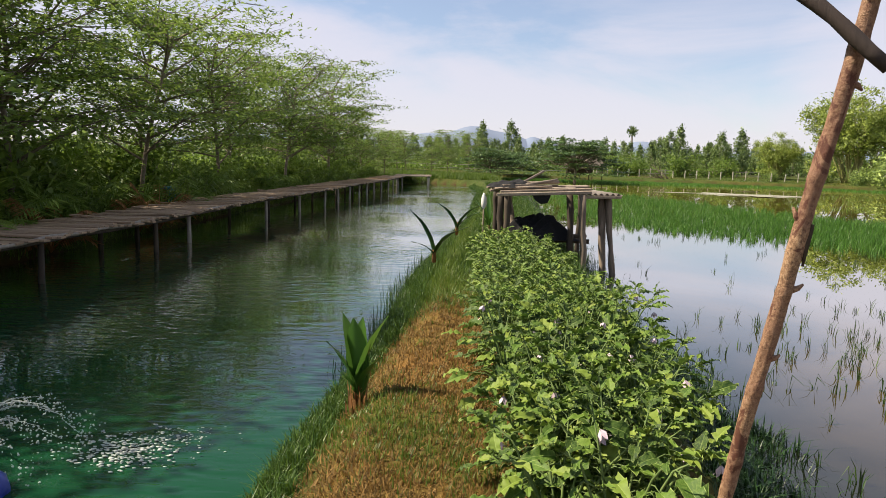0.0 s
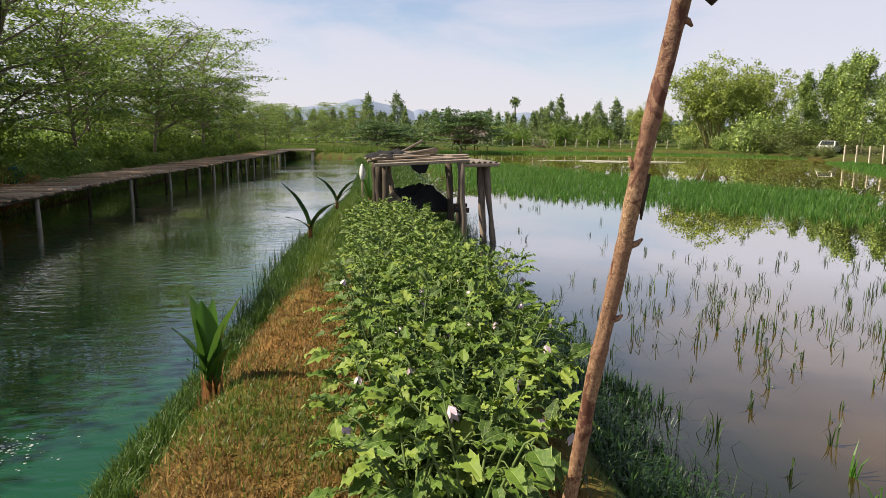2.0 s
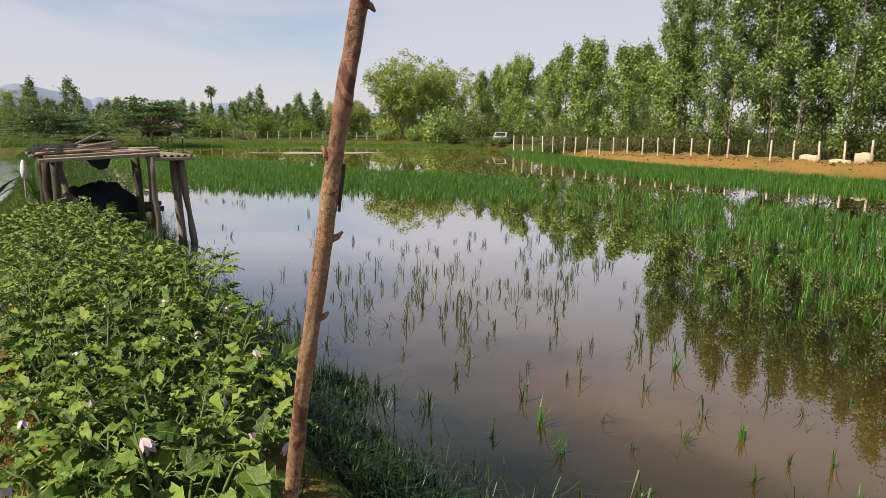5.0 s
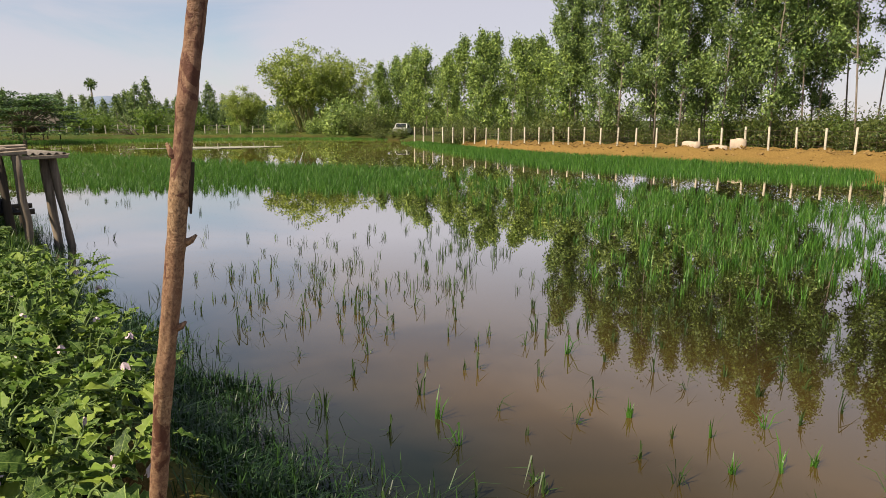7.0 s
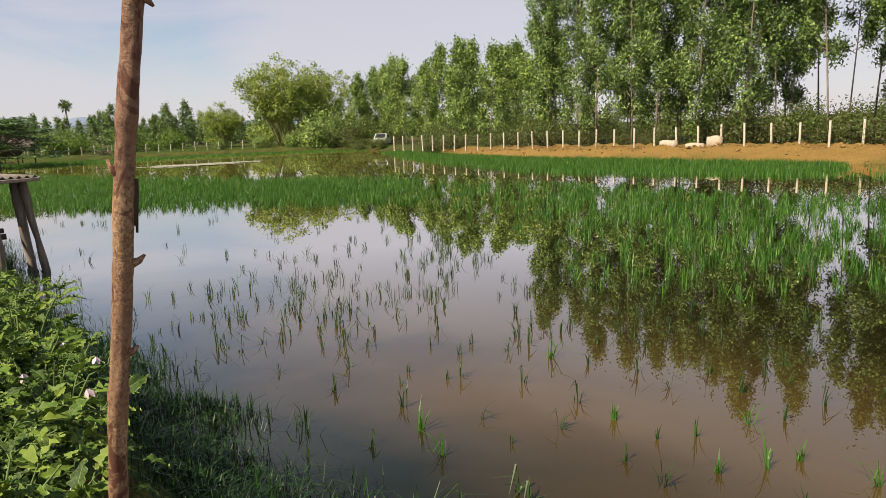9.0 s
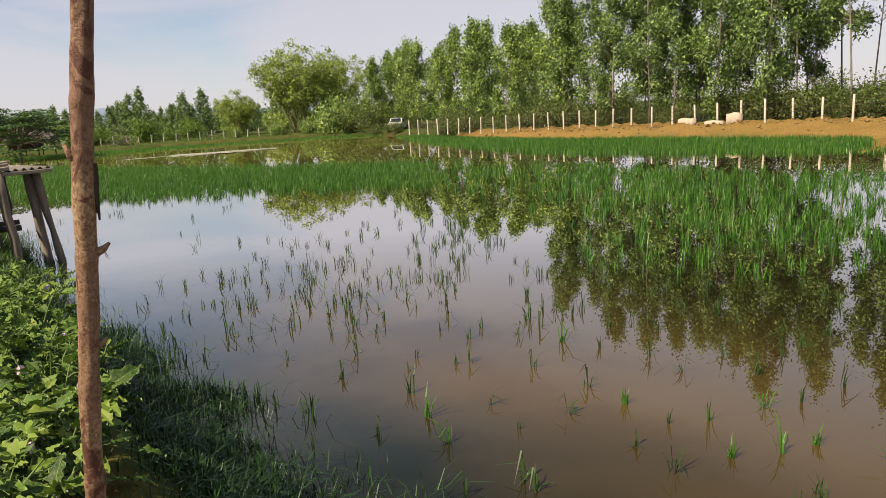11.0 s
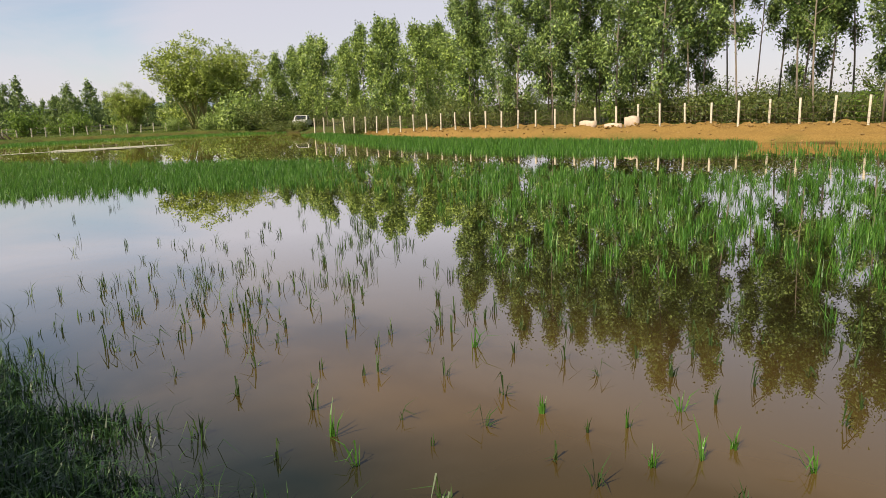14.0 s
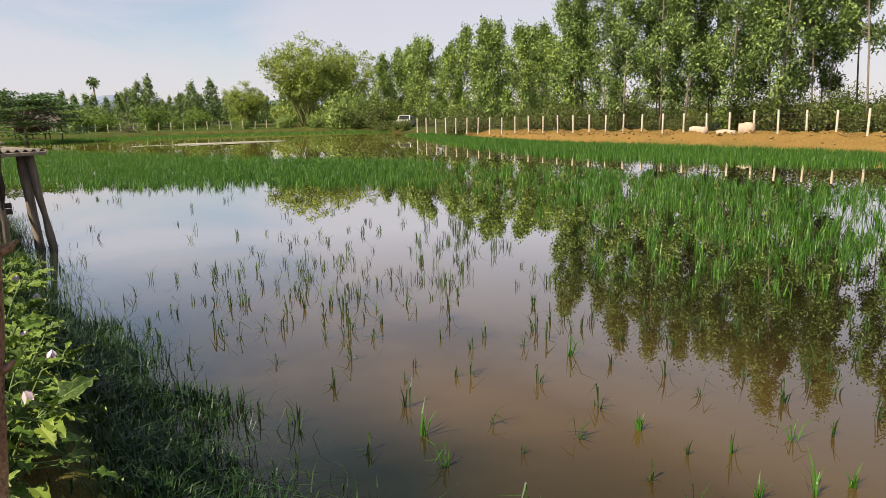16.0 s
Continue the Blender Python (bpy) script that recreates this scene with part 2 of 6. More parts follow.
k.link(tr.outputs["BSDF"], ms.inputs[2])
k.link(ms.outputs["Shader"], k.out.inputs["Surface"])
M_EGG_LEAF = k.m

M_EGG_STEM = plain_material("eggplant_stem", (0.05, 0.10, 0.02), (0.14, 0.20, 0.05), 20, 0.7)
M_PETAL = plain_material("pale_lilac_petal", (0.42, 0.30, 0.36), (0.66, 0.54, 0.58), 30, 0.6)
M_GRASS = leaf_material("grass_blade", (0.024, 0.066, 0.007), (0.062, 0.12, 0.012), (0.14, 0.20, 0.028), 0.30)
# darker copy of the grass blade; shade on the dike edge is painted in
M_SHADEGRASS = leaf_material("shaded_grass_blade", (0.010, 0.040, 0.005), (0.028, 0.076, 0.009), (0.095, 0.16, 0.02), 0.20)
M_DRYGRASS = leaf_material("dry_grass_blade", (0.045, 0.034, 0.008), (0.135, 0.080, 0.017), (0.30, 0.175, 0.050), 0.20, 0.7)
# wet weeds, with the shade on the paddy slope put into their colour
M_SHADEWEED = leaf_material("shaded_wet_weed_blade", (0.003, 0.014, 0.003), (0.007, 0.029, 0.005), (0.034, 0.085, 0.015), 0.12)
M_RICE = leaf_material("rice_blade", (0.007, 0.040, 0.004), (0.028, 0.108, 0.009), (0.105, 0.235, 0.030), 0.26)
M_SEEDLING = leaf_material("rice_seedling_blade", (0.006, 0.014, 0.004), (0.016, 0.034, 0.007), (0.07, 0.13, 0.025), 0.20)
M_EUC = leaf_material("eucalyptus_leaf", (0.005, 0.018, 0.005), (0.046, 0.098, 0.022), (0.28, 0.38, 0.10), 0.13)
M_BAMBOO = leaf_material("bamboo_leaf", (0.034, 0.064, 0.011), (0.135, 0.190, 0.030), (0.38, 0.45, 0.09), 0.28)
# lighter copy of the eucalyptus leaf, with sunlight put into the colour
M_SUNLIT = leaf_material("sunlit_leaf", (0.012, 0.034, 0.009), (0.075, 0.138, 0.028), (0.34, 0.44, 0.10), 0.18)
M_BANKTREE = leaf_material("bank_tree_leaf", (0.006, 0.020, 0.005), (0.040, 0.092, 0.015), (0.27, 0.38, 0.07), 0.32)
# far leaves lightened somewhat to include the haze of distance
M_FAR = leaf_material("hazy_tree_leaf", (0.020, 0.048, 0.016), (0.075, 0.130, 0.034), (0.24, 0.32, 0.09), 0.15)
M_RAIN = leaf_material("rain_tree_leaf", (0.010, 0.036, 0.010), (0.040, 0.092, 0.024), (0.16, 0.25, 0.075), 0.14)
M_SHRUB = leaf_material("shrub_leaf", (0.035, 0.080, 0.009), (0.085, 0.155, 0.019), (0.18, 0.26, 0.045), 0.38)
M_FROND = leaf_material("palm_frond_leaf", (0.05, 0.11, 0.018), (0.12, 0.21, 0.034), (0.25, 0.36, 0.07), 0.3)
M_DRYLEAF = leaf_material("withered_leaf", (0.11, 0.045, 0.015), (0.24, 0.10, 0.035), (0.40, 0.22, 0.09), 0.3, 0.8)
M_PALM = leaf_material("coconut_leaf", (0.02, 0.07, 0.012), (0.04, 0.11, 0.016), (0.09, 0.19, 0.03), 0.25, 0.4)
M_BARK = wood_material("grey_bark", (0.10, 0.075, 0.05), (0.30, 0.25, 0.19), (1, 1, 0.3), 9)
M_PALEBARK = wood_material("pale_eucalyptus_bark", (0.10, 0.08, 0.06), (0.32, 0.27, 0.21), (1, 1, 0.2), 7)
M_BOARD = wood_material("weathered_board", (0.15, 0.110, 0.078), (0.44, 0.36, 0.27), (1, 0.08, 1), 22)
M_DECK = wood_material("shaded_deck_board", (0.24, 0.155, 0.095), (0.62, 0.45, 0.30), (1, 0.08, 1), 18)
M_CULM = wood_material("yellow_bamboo_culm", (0.24, 0.22, 0.07), (0.50, 0.46, 0.20), (1, 1, 0.2), 6)
M_UNDER = leaf_material("undergrowth_leaf", (0.016, 0.036, 0.008), (0.045, 0.080, 0.014), (0.15, 0.17, 0.04), 0.25)
M_PALM_DARK = leaf_material("dark_coconut_leaf", (0.008, 0.025, 0.006), (0.014, 0.04, 0.009), (0.03, 0.07, 0.015), 0.06, 0.4)
M_DARKBRANCH = wood_material("dark_branch_bark", (0.018, 0.012, 0.010), (0.065, 0.045, 0.036), (1, 1, 0.1), 30)
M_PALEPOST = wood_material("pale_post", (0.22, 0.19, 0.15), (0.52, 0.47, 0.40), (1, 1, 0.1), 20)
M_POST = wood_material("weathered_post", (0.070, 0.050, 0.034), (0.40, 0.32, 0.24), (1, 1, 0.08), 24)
M_DARKWOOD = wood_material("dark_wood", (0.025, 0.018, 0.012), (0.10, 0.075, 0.05), (1, 1, 0.1), 22)
M_CONCRETE = plain_material("pale_concrete", (0.38, 0.34, 0.26), (0.60, 0.55, 0.44), 4, 0.9)
M_SOIL = plain_material("orange_earth", (0.11, 0.065, 0.018), (0.29, 0.18, 0.056), 5, 0.95, 0.5)
M_SACK = plain_material("cream_sack", (0.34, 0.26, 0.19), (0.52, 0.42, 0.32), 5, 0.9)
M_WIRE = plain_material("rusty_wire", (0.07, 0.05, 0.035), (0.16, 0.12, 0.09), 20, 0.7)
M_NET = plain_material("black_netting", (0.002, 0.002, 0.0025), (0.008, 0.008, 0.009), 50, 0.95, 1.0)
M_SHEET = plain_material("weathered_sheet", (0.10, 0.085, 0.07), (0.27, 0.235, 0.20), 9, 0.9)
M_WHITE = plain_material("white_paint", (0.66, 0.66, 0.64), (0.80, 0.80, 0.78), 3, 0.35, 0.05)
M_CAR = plain_material("dusty_white_paint", (0.46, 0.46, 0.44), (0.66, 0.66, 0.63), 3, 0.45, 0.05)
M_GLASS = plain_material("dark_window_glass", (0.012, 0.014, 0.016), (0.02, 0.024, 0.028), 3, 0.08, 0.0)
M_RUBBER = plain_material("black_rubber", (0.015, 0.015, 0.015), (0.03, 0.03, 0.03), 9, 0.8)
M_BLUE = plain_material("blue_plastic", (0.01, 0.03, 0.22), (0.02, 0.05, 0.32), 3, 0.4, 0.05)
M_TEAL = plain_material("teal_plastic", (0.01, 0.10, 0.13), (0.02, 0.16, 0.20), 3, 0.5, 0.05)
M_THATCH = plain_material("grey_thatch", (0.08, 0.065, 0.05), (0.20, 0.17, 0.13), 12, 0.95, 0.6)
M_FOAM = plain_material("water_froth", (0.34, 0.37, 0.34), (0.52, 0.55, 0.50), 12, 0.6)
M_SCUM = plain_material("pale_scum", (0.20, 0.19, 0.13), (0.38, 0.37, 0.29), 3, 0.8)
# forest colour shifted to blue-grey to carry the aerial haze
M_HILL = plain_material("hazy_forest_hill", (0.16, 0.205, 0.29), (0.19, 0.235, 0.32), 0.004, 1.0, 0.0)

k = Mat("peeling_bark_pole")
g = k.noise(k.coords((1, 1, 0.7)), 130.0, 6.0, 0.75, 0.4)
rings = k.noise(k.coords((0.45, 0.45, 1)), 85.0, 5.0, 0.7, 1.2)
spot = k.noise(k.coords((1, 1, 0.5)), 15.0, 5.0, 0.7, 0.8)
zone = k.noise(k.coords((0.6, 0.6, 1)), 4.5, 3.0, 0.6)
c = k.ramp(g, (0.36, (0.07, 0.034, 0.018)), (0.46, (0.24, 0.135, 0.070)), (0.58, (0.38, 0.24, 0.135)), (0.72, (0.52, 0.38, 0.25)))
c = k.mix(k.ramp(zone, (0.40, (0.0,) * 3), (0.62, (0.62,) * 3)), c, (0.17, 0.075, 0.048))
c = k.mix(k.ramp(rings, (0.32, (0.7,) * 3), (0.40, (0,) * 3)), c, (0.065, 0.030, 0.018))
c = k.mix(k.ramp(spot, (0.55, (0,) * 3), (0.60, (0.92,) * 3)), c, (0.085, 0.024, 0.012))
k.base(c)
k.bsdf.inputs["Roughness"].default_value = 0.7
k.bump(k.mix(0.5, g, rings), 1.0, 0.006)
M_POLE = k.m

# ---- mesh tools ----
class MB:
    """Collects vertices and faces for one mesh."""

    def __init__(self):
        self.v, self.f, self.count = [], [], 0

    def add(self, verts, faces):
        verts = np.asarray(verts, float).reshape(-1, 3)
        self.v.append(verts)
        self.f.extend([tuple(i + self.count for i in f) for f in faces])
        self.count += len(verts)

    def quads(self, verts):
        """verts: (n, 4, 3)"""
        n = len(verts)
        idx = (np.arange(n * 4) + self.count).reshape(n, 4)
        self.v.append(np.asarray(verts, float).reshape(-1, 3))
        self.f.extend(map(tuple, idx.tolist()))
        self.count += n * 4

    def tris(self, verts):
        n = len(verts)
        idx = (np.arange(n * 3) + self.count).reshape(n, 3)
        self.v.append(np.asarray(verts, float).reshape(-1, 3))
        self.f.extend(map(tuple, idx.tolist()))
        self.count += n * 3

    def tube(self, path, radii, sides=6, cap=True):
        path = np.asarray(path, float)
        n = len(path)
        radii = np.broadcast_to(np.asarray(radii, float), (n,))
        rings = []
        for i in range(n):
            d = path[min(i + 1, n - 1)] - path[max(i - 1, 0)]
            d = d / (np.linalg.norm(d) + 1e-9)
            a = np.cross(d, (0.31, 0.95, 0.05) if abs(d[1]) < 0.9 else (1, 0, 0))
            a /= np.linalg.norm(a) + 1e-9
            b = np.cross(d, a)
            ang = np.arange(sides) * 2 * np.pi / sides
            rings.append(path[i] + radii[i] * (np.cos(ang)[:, None] * a + np.sin(ang)[:, None] * b))
        faces = []
        for i in range(n - 1):
            for j in range(sides):
                k2 = (j + 1) % sides
                faces.append((i * sides + j, i * sides + k2, (i + 1) * sides + k2, (i + 1) * sides + j))
        if cap:
            faces.append(tuple(range(sides))[::-1])
            faces.append(tuple(range((n - 1) * sides, n * sides)))
        self.add(np.concatenate(rings), faces)

    def box(self, size, m=None, bevel=0.12):
        """A box with worn (chamfered) long edges, centred, placed by the matrix m."""
        sx, sy, sz = (s / 2 for s in size)
        c = bevel * min(sy, sz)
        prof = [(-sy + c, -sz), (sy - c, -sz), (sy, -sz + c), (sy, sz - c), (sy - c, sz), (-sy + c, sz), (-sy, sz - c), (-sy, -sz + c)]
        v = [(x, y, z) for x in (-sx, sx) for y, z in prof]
        f = [(i, (i + 1) % 8, 8 + (i + 1) % 8, 8 + i) for i in range(8)] + [tuple(range(8))[::-1], tuple(range(8, 16))]
        v = np.array(v)
        if m is not None:
            m = np.array(m)
            v = v @ m[:3, :3].T + m[:3, 3]
        self.add(v, f)

    def mesh(self, name, material, smooth=False):
        me = bpy.data.meshes.new(name)
        if self.v:
            me.from_pydata(np.concatenate(self.v).tolist(), [], self.f)
        me.materials.append(material)
        if smooth:
            me.polygons.foreach_set("use_smooth", [True] * len(me.polygons))
        me.update()
        return me


def part(name, data, parent=None, label="", m=None):
    """Links a mesh as one object, under a thing or under a part."""
    ob = new(name, data)
    if parent is not None:
        ob.parent = parent
    if m is not None:
        ob.matrix_basis = m
    return tagged(ob, label)


def thing(name, label, category, m=None, group="", kind="", data=None):
    ob = new(name, data)
    if m is not None:
        ob.matrix_basis = m
    return tagged(ob, label, category, group, kind)


def unit(a):
    return a / (np.linalg.norm(a, axis=-1, keepdims=True) + 1e-9)


def leaf_quads(r, centers, along, length, width, up=None, simple=False):
    """Diamond-shaped leaves: centers (n,3), along (n,3) unit, sizes scalars or arrays."""
    n = len(centers)
    length = np.broadcast_to(length, (n,))[:, None]
    width = np.broadcast_to(width, (n,))[:, None]
    ref = up if up is not None else unit(r.normal(size=(n, 3)))
    side = unit(np.cross(along, ref))
    nor = np.cross(side, along)
    a = centers - along * length * 0.5
    b = centers + side * width * 0.5 + nor * width * 0.12
    c = centers + along * length * 0.5 - nor * length * 0.06
    d = centers - side * width * 0.5 + nor * width * 0.12
    if simple:
        return np.stack([a - side * width * 0.62, a + side * width * 0.62, c], 1)
    return np.stack([a, b, c, d], 1)


def blades(r, roots, height, width, lean=0.35, simple=False):
    """Grass blades as tapering strips, (n,3) roots."""
    n = len(roots)
    height = np.broadcast_to(height, (n,))[:, None]
    width = np.broadcast_to(width, (n,))[:, None]
    ang = r.uniform(0, 2 * np.pi, n)
    out = np.stack([np.cos(ang), np.sin(ang), np.zeros(n)], 1)
    side = np.stack([-np.sin(ang), np.cos(ang), np.zeros(n)], 1)
    tilt = r.uniform(0.02, lean, n)[:, None]
    mid = roots + np.array([0, 0, 1.0]) * height * 0.55 + out * height * tilt * 0.35
    tip = roots + np.array([0, 0, 1.0]) * height * (1 - 0.35 * tilt) + out * height * tilt
    if simple:
        return None, np.stack([roots - side * width * 0.62, roots + side * width * 0.62, tip], 1)
    q = np.stack([roots - side * width / 2, roots + side * width / 2, mid + side * width * 0.42, mid - side * width * 0.42], 1)
    t = np.stack([mid - side * width * 0.42, mid + side * width * 0.42, tip], 1)
    return q, t


def inside(px, py, poly):
    poly = np.asarray(poly, float)
    res = np.zeros(np.shape(px), bool)
    j = len(poly) - 1
    for i in range(len(poly)):
        xi, yi = poly[i]
        xj, yj = poly[j]
        cross = ((yi > py) != (yj > py)) & (px < (xj - xi) * (py - yi) / (yj - yi + 1e-12) + xi)
        res ^= cross
        j = i
    return res


def edge_distance(px, py, poly, closed=True):
    poly = np.asarray(poly, float)
    best = np.full(np.shape(px), 1e9)
    for i in range(len(poly) if closed else len(poly) - 1):
        ax, ay = poly[i]
        bx, by = poly[(i + 1) % len(poly)]
        dx, dy = bx - ax, by - ay
        t = np.clip(((px - ax) * dx + (py - ay) * dy) / (dx * dx + dy * dy + 1e-12), 0, 1)
        best = np.minimum(best, np.hypot(px - ax - t * dx, py - ay - t * dy))
    return best


def smooth(a, b, x):
    t = np.clip((x - a) / (b - a), 0, 1)
    return t * t * (3 - 2 * t)


def waves(x, y, s):
    """Cheap smooth unevenness, about -1 to 1."""
    return (np.sin(x * s + 1.3 * np.sin(y * s * 0.7)) + np.sin(y * s * 1.1 + 2.0 + 1.1 * np.sin(x * s * 0.8 + 1)) + np.sin((x + y) * s * 1.7 + 0.5)) / 3


# ---- the lie of the land ----
PADDY = [(1.85, -30), (1.85, 0), (1.88, 4), (2.3, 9), (2.8, 13), (3.2, 20), (4.2, 32), (5.0, 45), (5.2, 60), (6, 70), (18, 69.5), (26, 67),
         (34, 63.5), (40.5, 57.5), (41, 51), (38.5, 44), (33, 31.5), (30.4, 22.7), (29.6, 15.7), (28.9, 10.1), (28.4, 6.7), (27.8, 0), (27, -12), (26, -30)]
POND = [(-1.0, -25), (-1.0, 0), (-0.92, 3.8), (-0.78, 4.8), (-0.55, 7.2), (-0.4, 10), (0.1, 14.8), (0.8, 20.5), (1.6, 32), (2.2, 40), (1.8, 48),
        (-1, 51), (-3.5, 45), (-5.0, 36), (-6.0, 28), (-6.6, 19), (-7.0, 13), (-7.2, 8), (-7.4, 0), (-7.4, -25)]
FENCE = [(30.2, -16), (31.2, 0), (31.9, 9.6), (32.95, 23.5), (33.5, 31.2), (34.2, 40.5)]


def land(x, y):
    """Height of the ground over the water, and the water's edge distance (outside positive)."""
    x, y = np.asarray(x, float), np.asarray(y, float)
    wet = inside(x, y, PADDY) | inside(x, y, POND)
    d = np.minimum(edge_distance(x, y, PADDY), edge_distance(x, y, POND))
    s = np.where(wet, -d, d)
    top = 0.40 + 0.16 * smooth(3, 12, d)
    top = top + 0.10 * smooth(-4, -6.5, x) * smooth(60, 40, y)
    wide = np.where((x > 20) & (y < 43), 2.2, 0.62)
    h = np.where(wet, -0.35 * smooth(0, 0.7, -s), top * (0.55 * smooth(-0.02, 0.62, s) + 0.45 * smooth(0, 1, s / wide)))
    df = edge_distance(x, y, FENCE, closed=False)
    infront = (~wet) & (x < 36) & (x > 20) & (y < 43)
    lump = (0.13 + 0.14 * waves(x, y, 2.1) + 0.14 * waves(x, y, 4.7)) * np.exp(-((df - 1.1) / 0.8) ** 2) * smooth(0.15, 0.7, s)
    h = h + np.where(infront, lump, 0)
    h = h + 0.018 * waves(x, y, 3.1) * (s > 0.15) + 0.25 * waves(x, y, 0.02) * smooth(90, 200, np.hypot(x, y))
    return h, s


def axis(*spans):
    return np.unique(np.round(np.concatenate([np.arange(a, b, st) for a, b, st in spans]), 4))


gx = axis((-3000, -600, 400), (-600, -100, 50), (-100, -12, 6), (-12, -2, 0.5), (-2, 4, 0.09), (4, 24, 1.0), (24, 36, 0.3), (36, 60, 1.5), (60, 120, 8), (120, 600, 50), (600, 3001, 400))
gy = axis((-3000, -600, 400), (-600, -100, 50), (-100, -14, 6), (-14, -1, 0.6), (-1, 12, 0.11), (12, 48, 0.5), (48, 75, 0.8), (75, 120, 4), (120, 600, 40), (600, 3001, 400))
X, Y = np.meshgrid(gx, gy)
Zg, Sg = land(X, Y)
nxx, nyy = len(gx), len(gy)
gme = bpy.data.meshes.new("ground")
ii = (np.arange(nyy - 1)[:, None] * nxx + np.arange(nxx - 1)[None, :]).ravel()
gme.from_pydata(np.stack([X, Y, Zg], -1).reshape(-1, 3).tolist(), [], np.stack([ii, ii + 1, ii + nxx + 1, ii + nxx], 1).tolist())
zones = np.zeros((nyy, nxx, 4), np.float32)
on_dike = (X > -1.6) & (X < 6) & (Y < 62) & (Sg > 0)
zones[..., 0] = np.where(on_dike, smooth(0.15, 0.55, Sg) * (0.12 + 0.88 * smooth(8.5, 5.5, Y)) * smooth(-0.7, 0.5, waves(X, Y, 1.9) + 0.55) * smooth(1.5, 1.0, X), 0)
fd = edge_distance(X, Y, FENCE, closed=False)
zones[..., 0] += np.where((Y > 60) & (Sg > 0) & (Y < 96), 0.25 * smooth(-0.3, 0.6, waves(X, Y, 0.35)), 0)
zones[..., 1] = np.where((X > 22) & (X < 37) & (Y < 42) & (Sg > -0.3), smooth(3.4, 2.0, fd - 0.6 * smooth(14, 8, Y) * (X < np.interp(Y, [-16, 40], [30.2, 34.2])) + 0.5 * waves(X, Y, 1.7)), 0)
zones[..., 2] = (Sg < -0.02) * 1.0
zones[..., 3] = 1
lay = gme.color_attributes.new("zones", "FLOAT_COLOR", "POINT")
lay.data.foreach_set("color", zones.reshape(-1))
gme.materials.append(M_GROUND)
gme.polygons.foreach_set("use_smooth", [True] * len(gme.polygons))
thing("ground", "earth dike and banks with dry turf and orange soil", "ground", kind="structure", data=gme)

SPLIT = [(0.7, -30), (0.75, 5), (1.0, 12), (2.0, 20), (2.9, 32), (3.6, 45), (3.6, 75)]


def sheet_of_water(name, poly, material, label):
    me = bpy.data.meshes.new(name)
    me.from_pydata([(x, y, 0.0) for x, y in poly], [], [tuple(range(len(poly)))])
    me.materials.append(material)
    ob = thing(name, label, "water", kind="structure", data=me)
    return ob


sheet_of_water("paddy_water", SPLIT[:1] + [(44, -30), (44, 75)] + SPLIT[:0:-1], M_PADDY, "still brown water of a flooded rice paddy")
sheet_of_water("pond_water", [(-10, -30)] + SPLIT + [(-10, 75)], M_POND, "rippled teal water of a fish pond")

# far hills
for i, (cx, width, height) in enumerate(((60, 520, 118), (330, 260, 82), (770, 420, 78), (-600, 700, 95), (1500, 900, 70))):
    b = MB()
    n, rows = 40, 6
    u = np.linspace(-1, 1, n)
    prof = height * (np.clip(1 - np.abs(u) ** 1.6, 0, 1)) * (1 + 0.12 * np.sin(u * 7 + i) + 0.05 * np.sin(u * 19 + 2 * i))
    vv = np.array([[cx + uu * width, 2500 - 120 * (r_ / (rows - 1) - 0.5) * 2, p * math.sin(math.pi * r_ / (rows - 1))] for r_ in range(rows) for uu, p in zip(u, prof)])
    b.add(vv, [(r_ * n + j, r_ * n + j + 1, (r_ + 1) * n + j + 1, (r_ + 1) * n + j) for r_ in range(rows - 1) for j in range(n - 1)])
    thing("hill", "distant forested hill on the horizon, tinted blue for haze", "hill", group="far hills", kind="structure", data=b.mesh("hill", M_HILL, True))


# ---- trees ----
def limb(r, start, direction, length, bend=0.25, n=5):
    pts = [np.array(start, float)]
    d = np.array(direction, float)
    for _ in range(n):
        d = d + r.normal(0, bend, 3) * 0.35
        d /= np.linalg.norm(d)
        pts.append(pts[-1] + d * length / n)
    return np.array(pts)


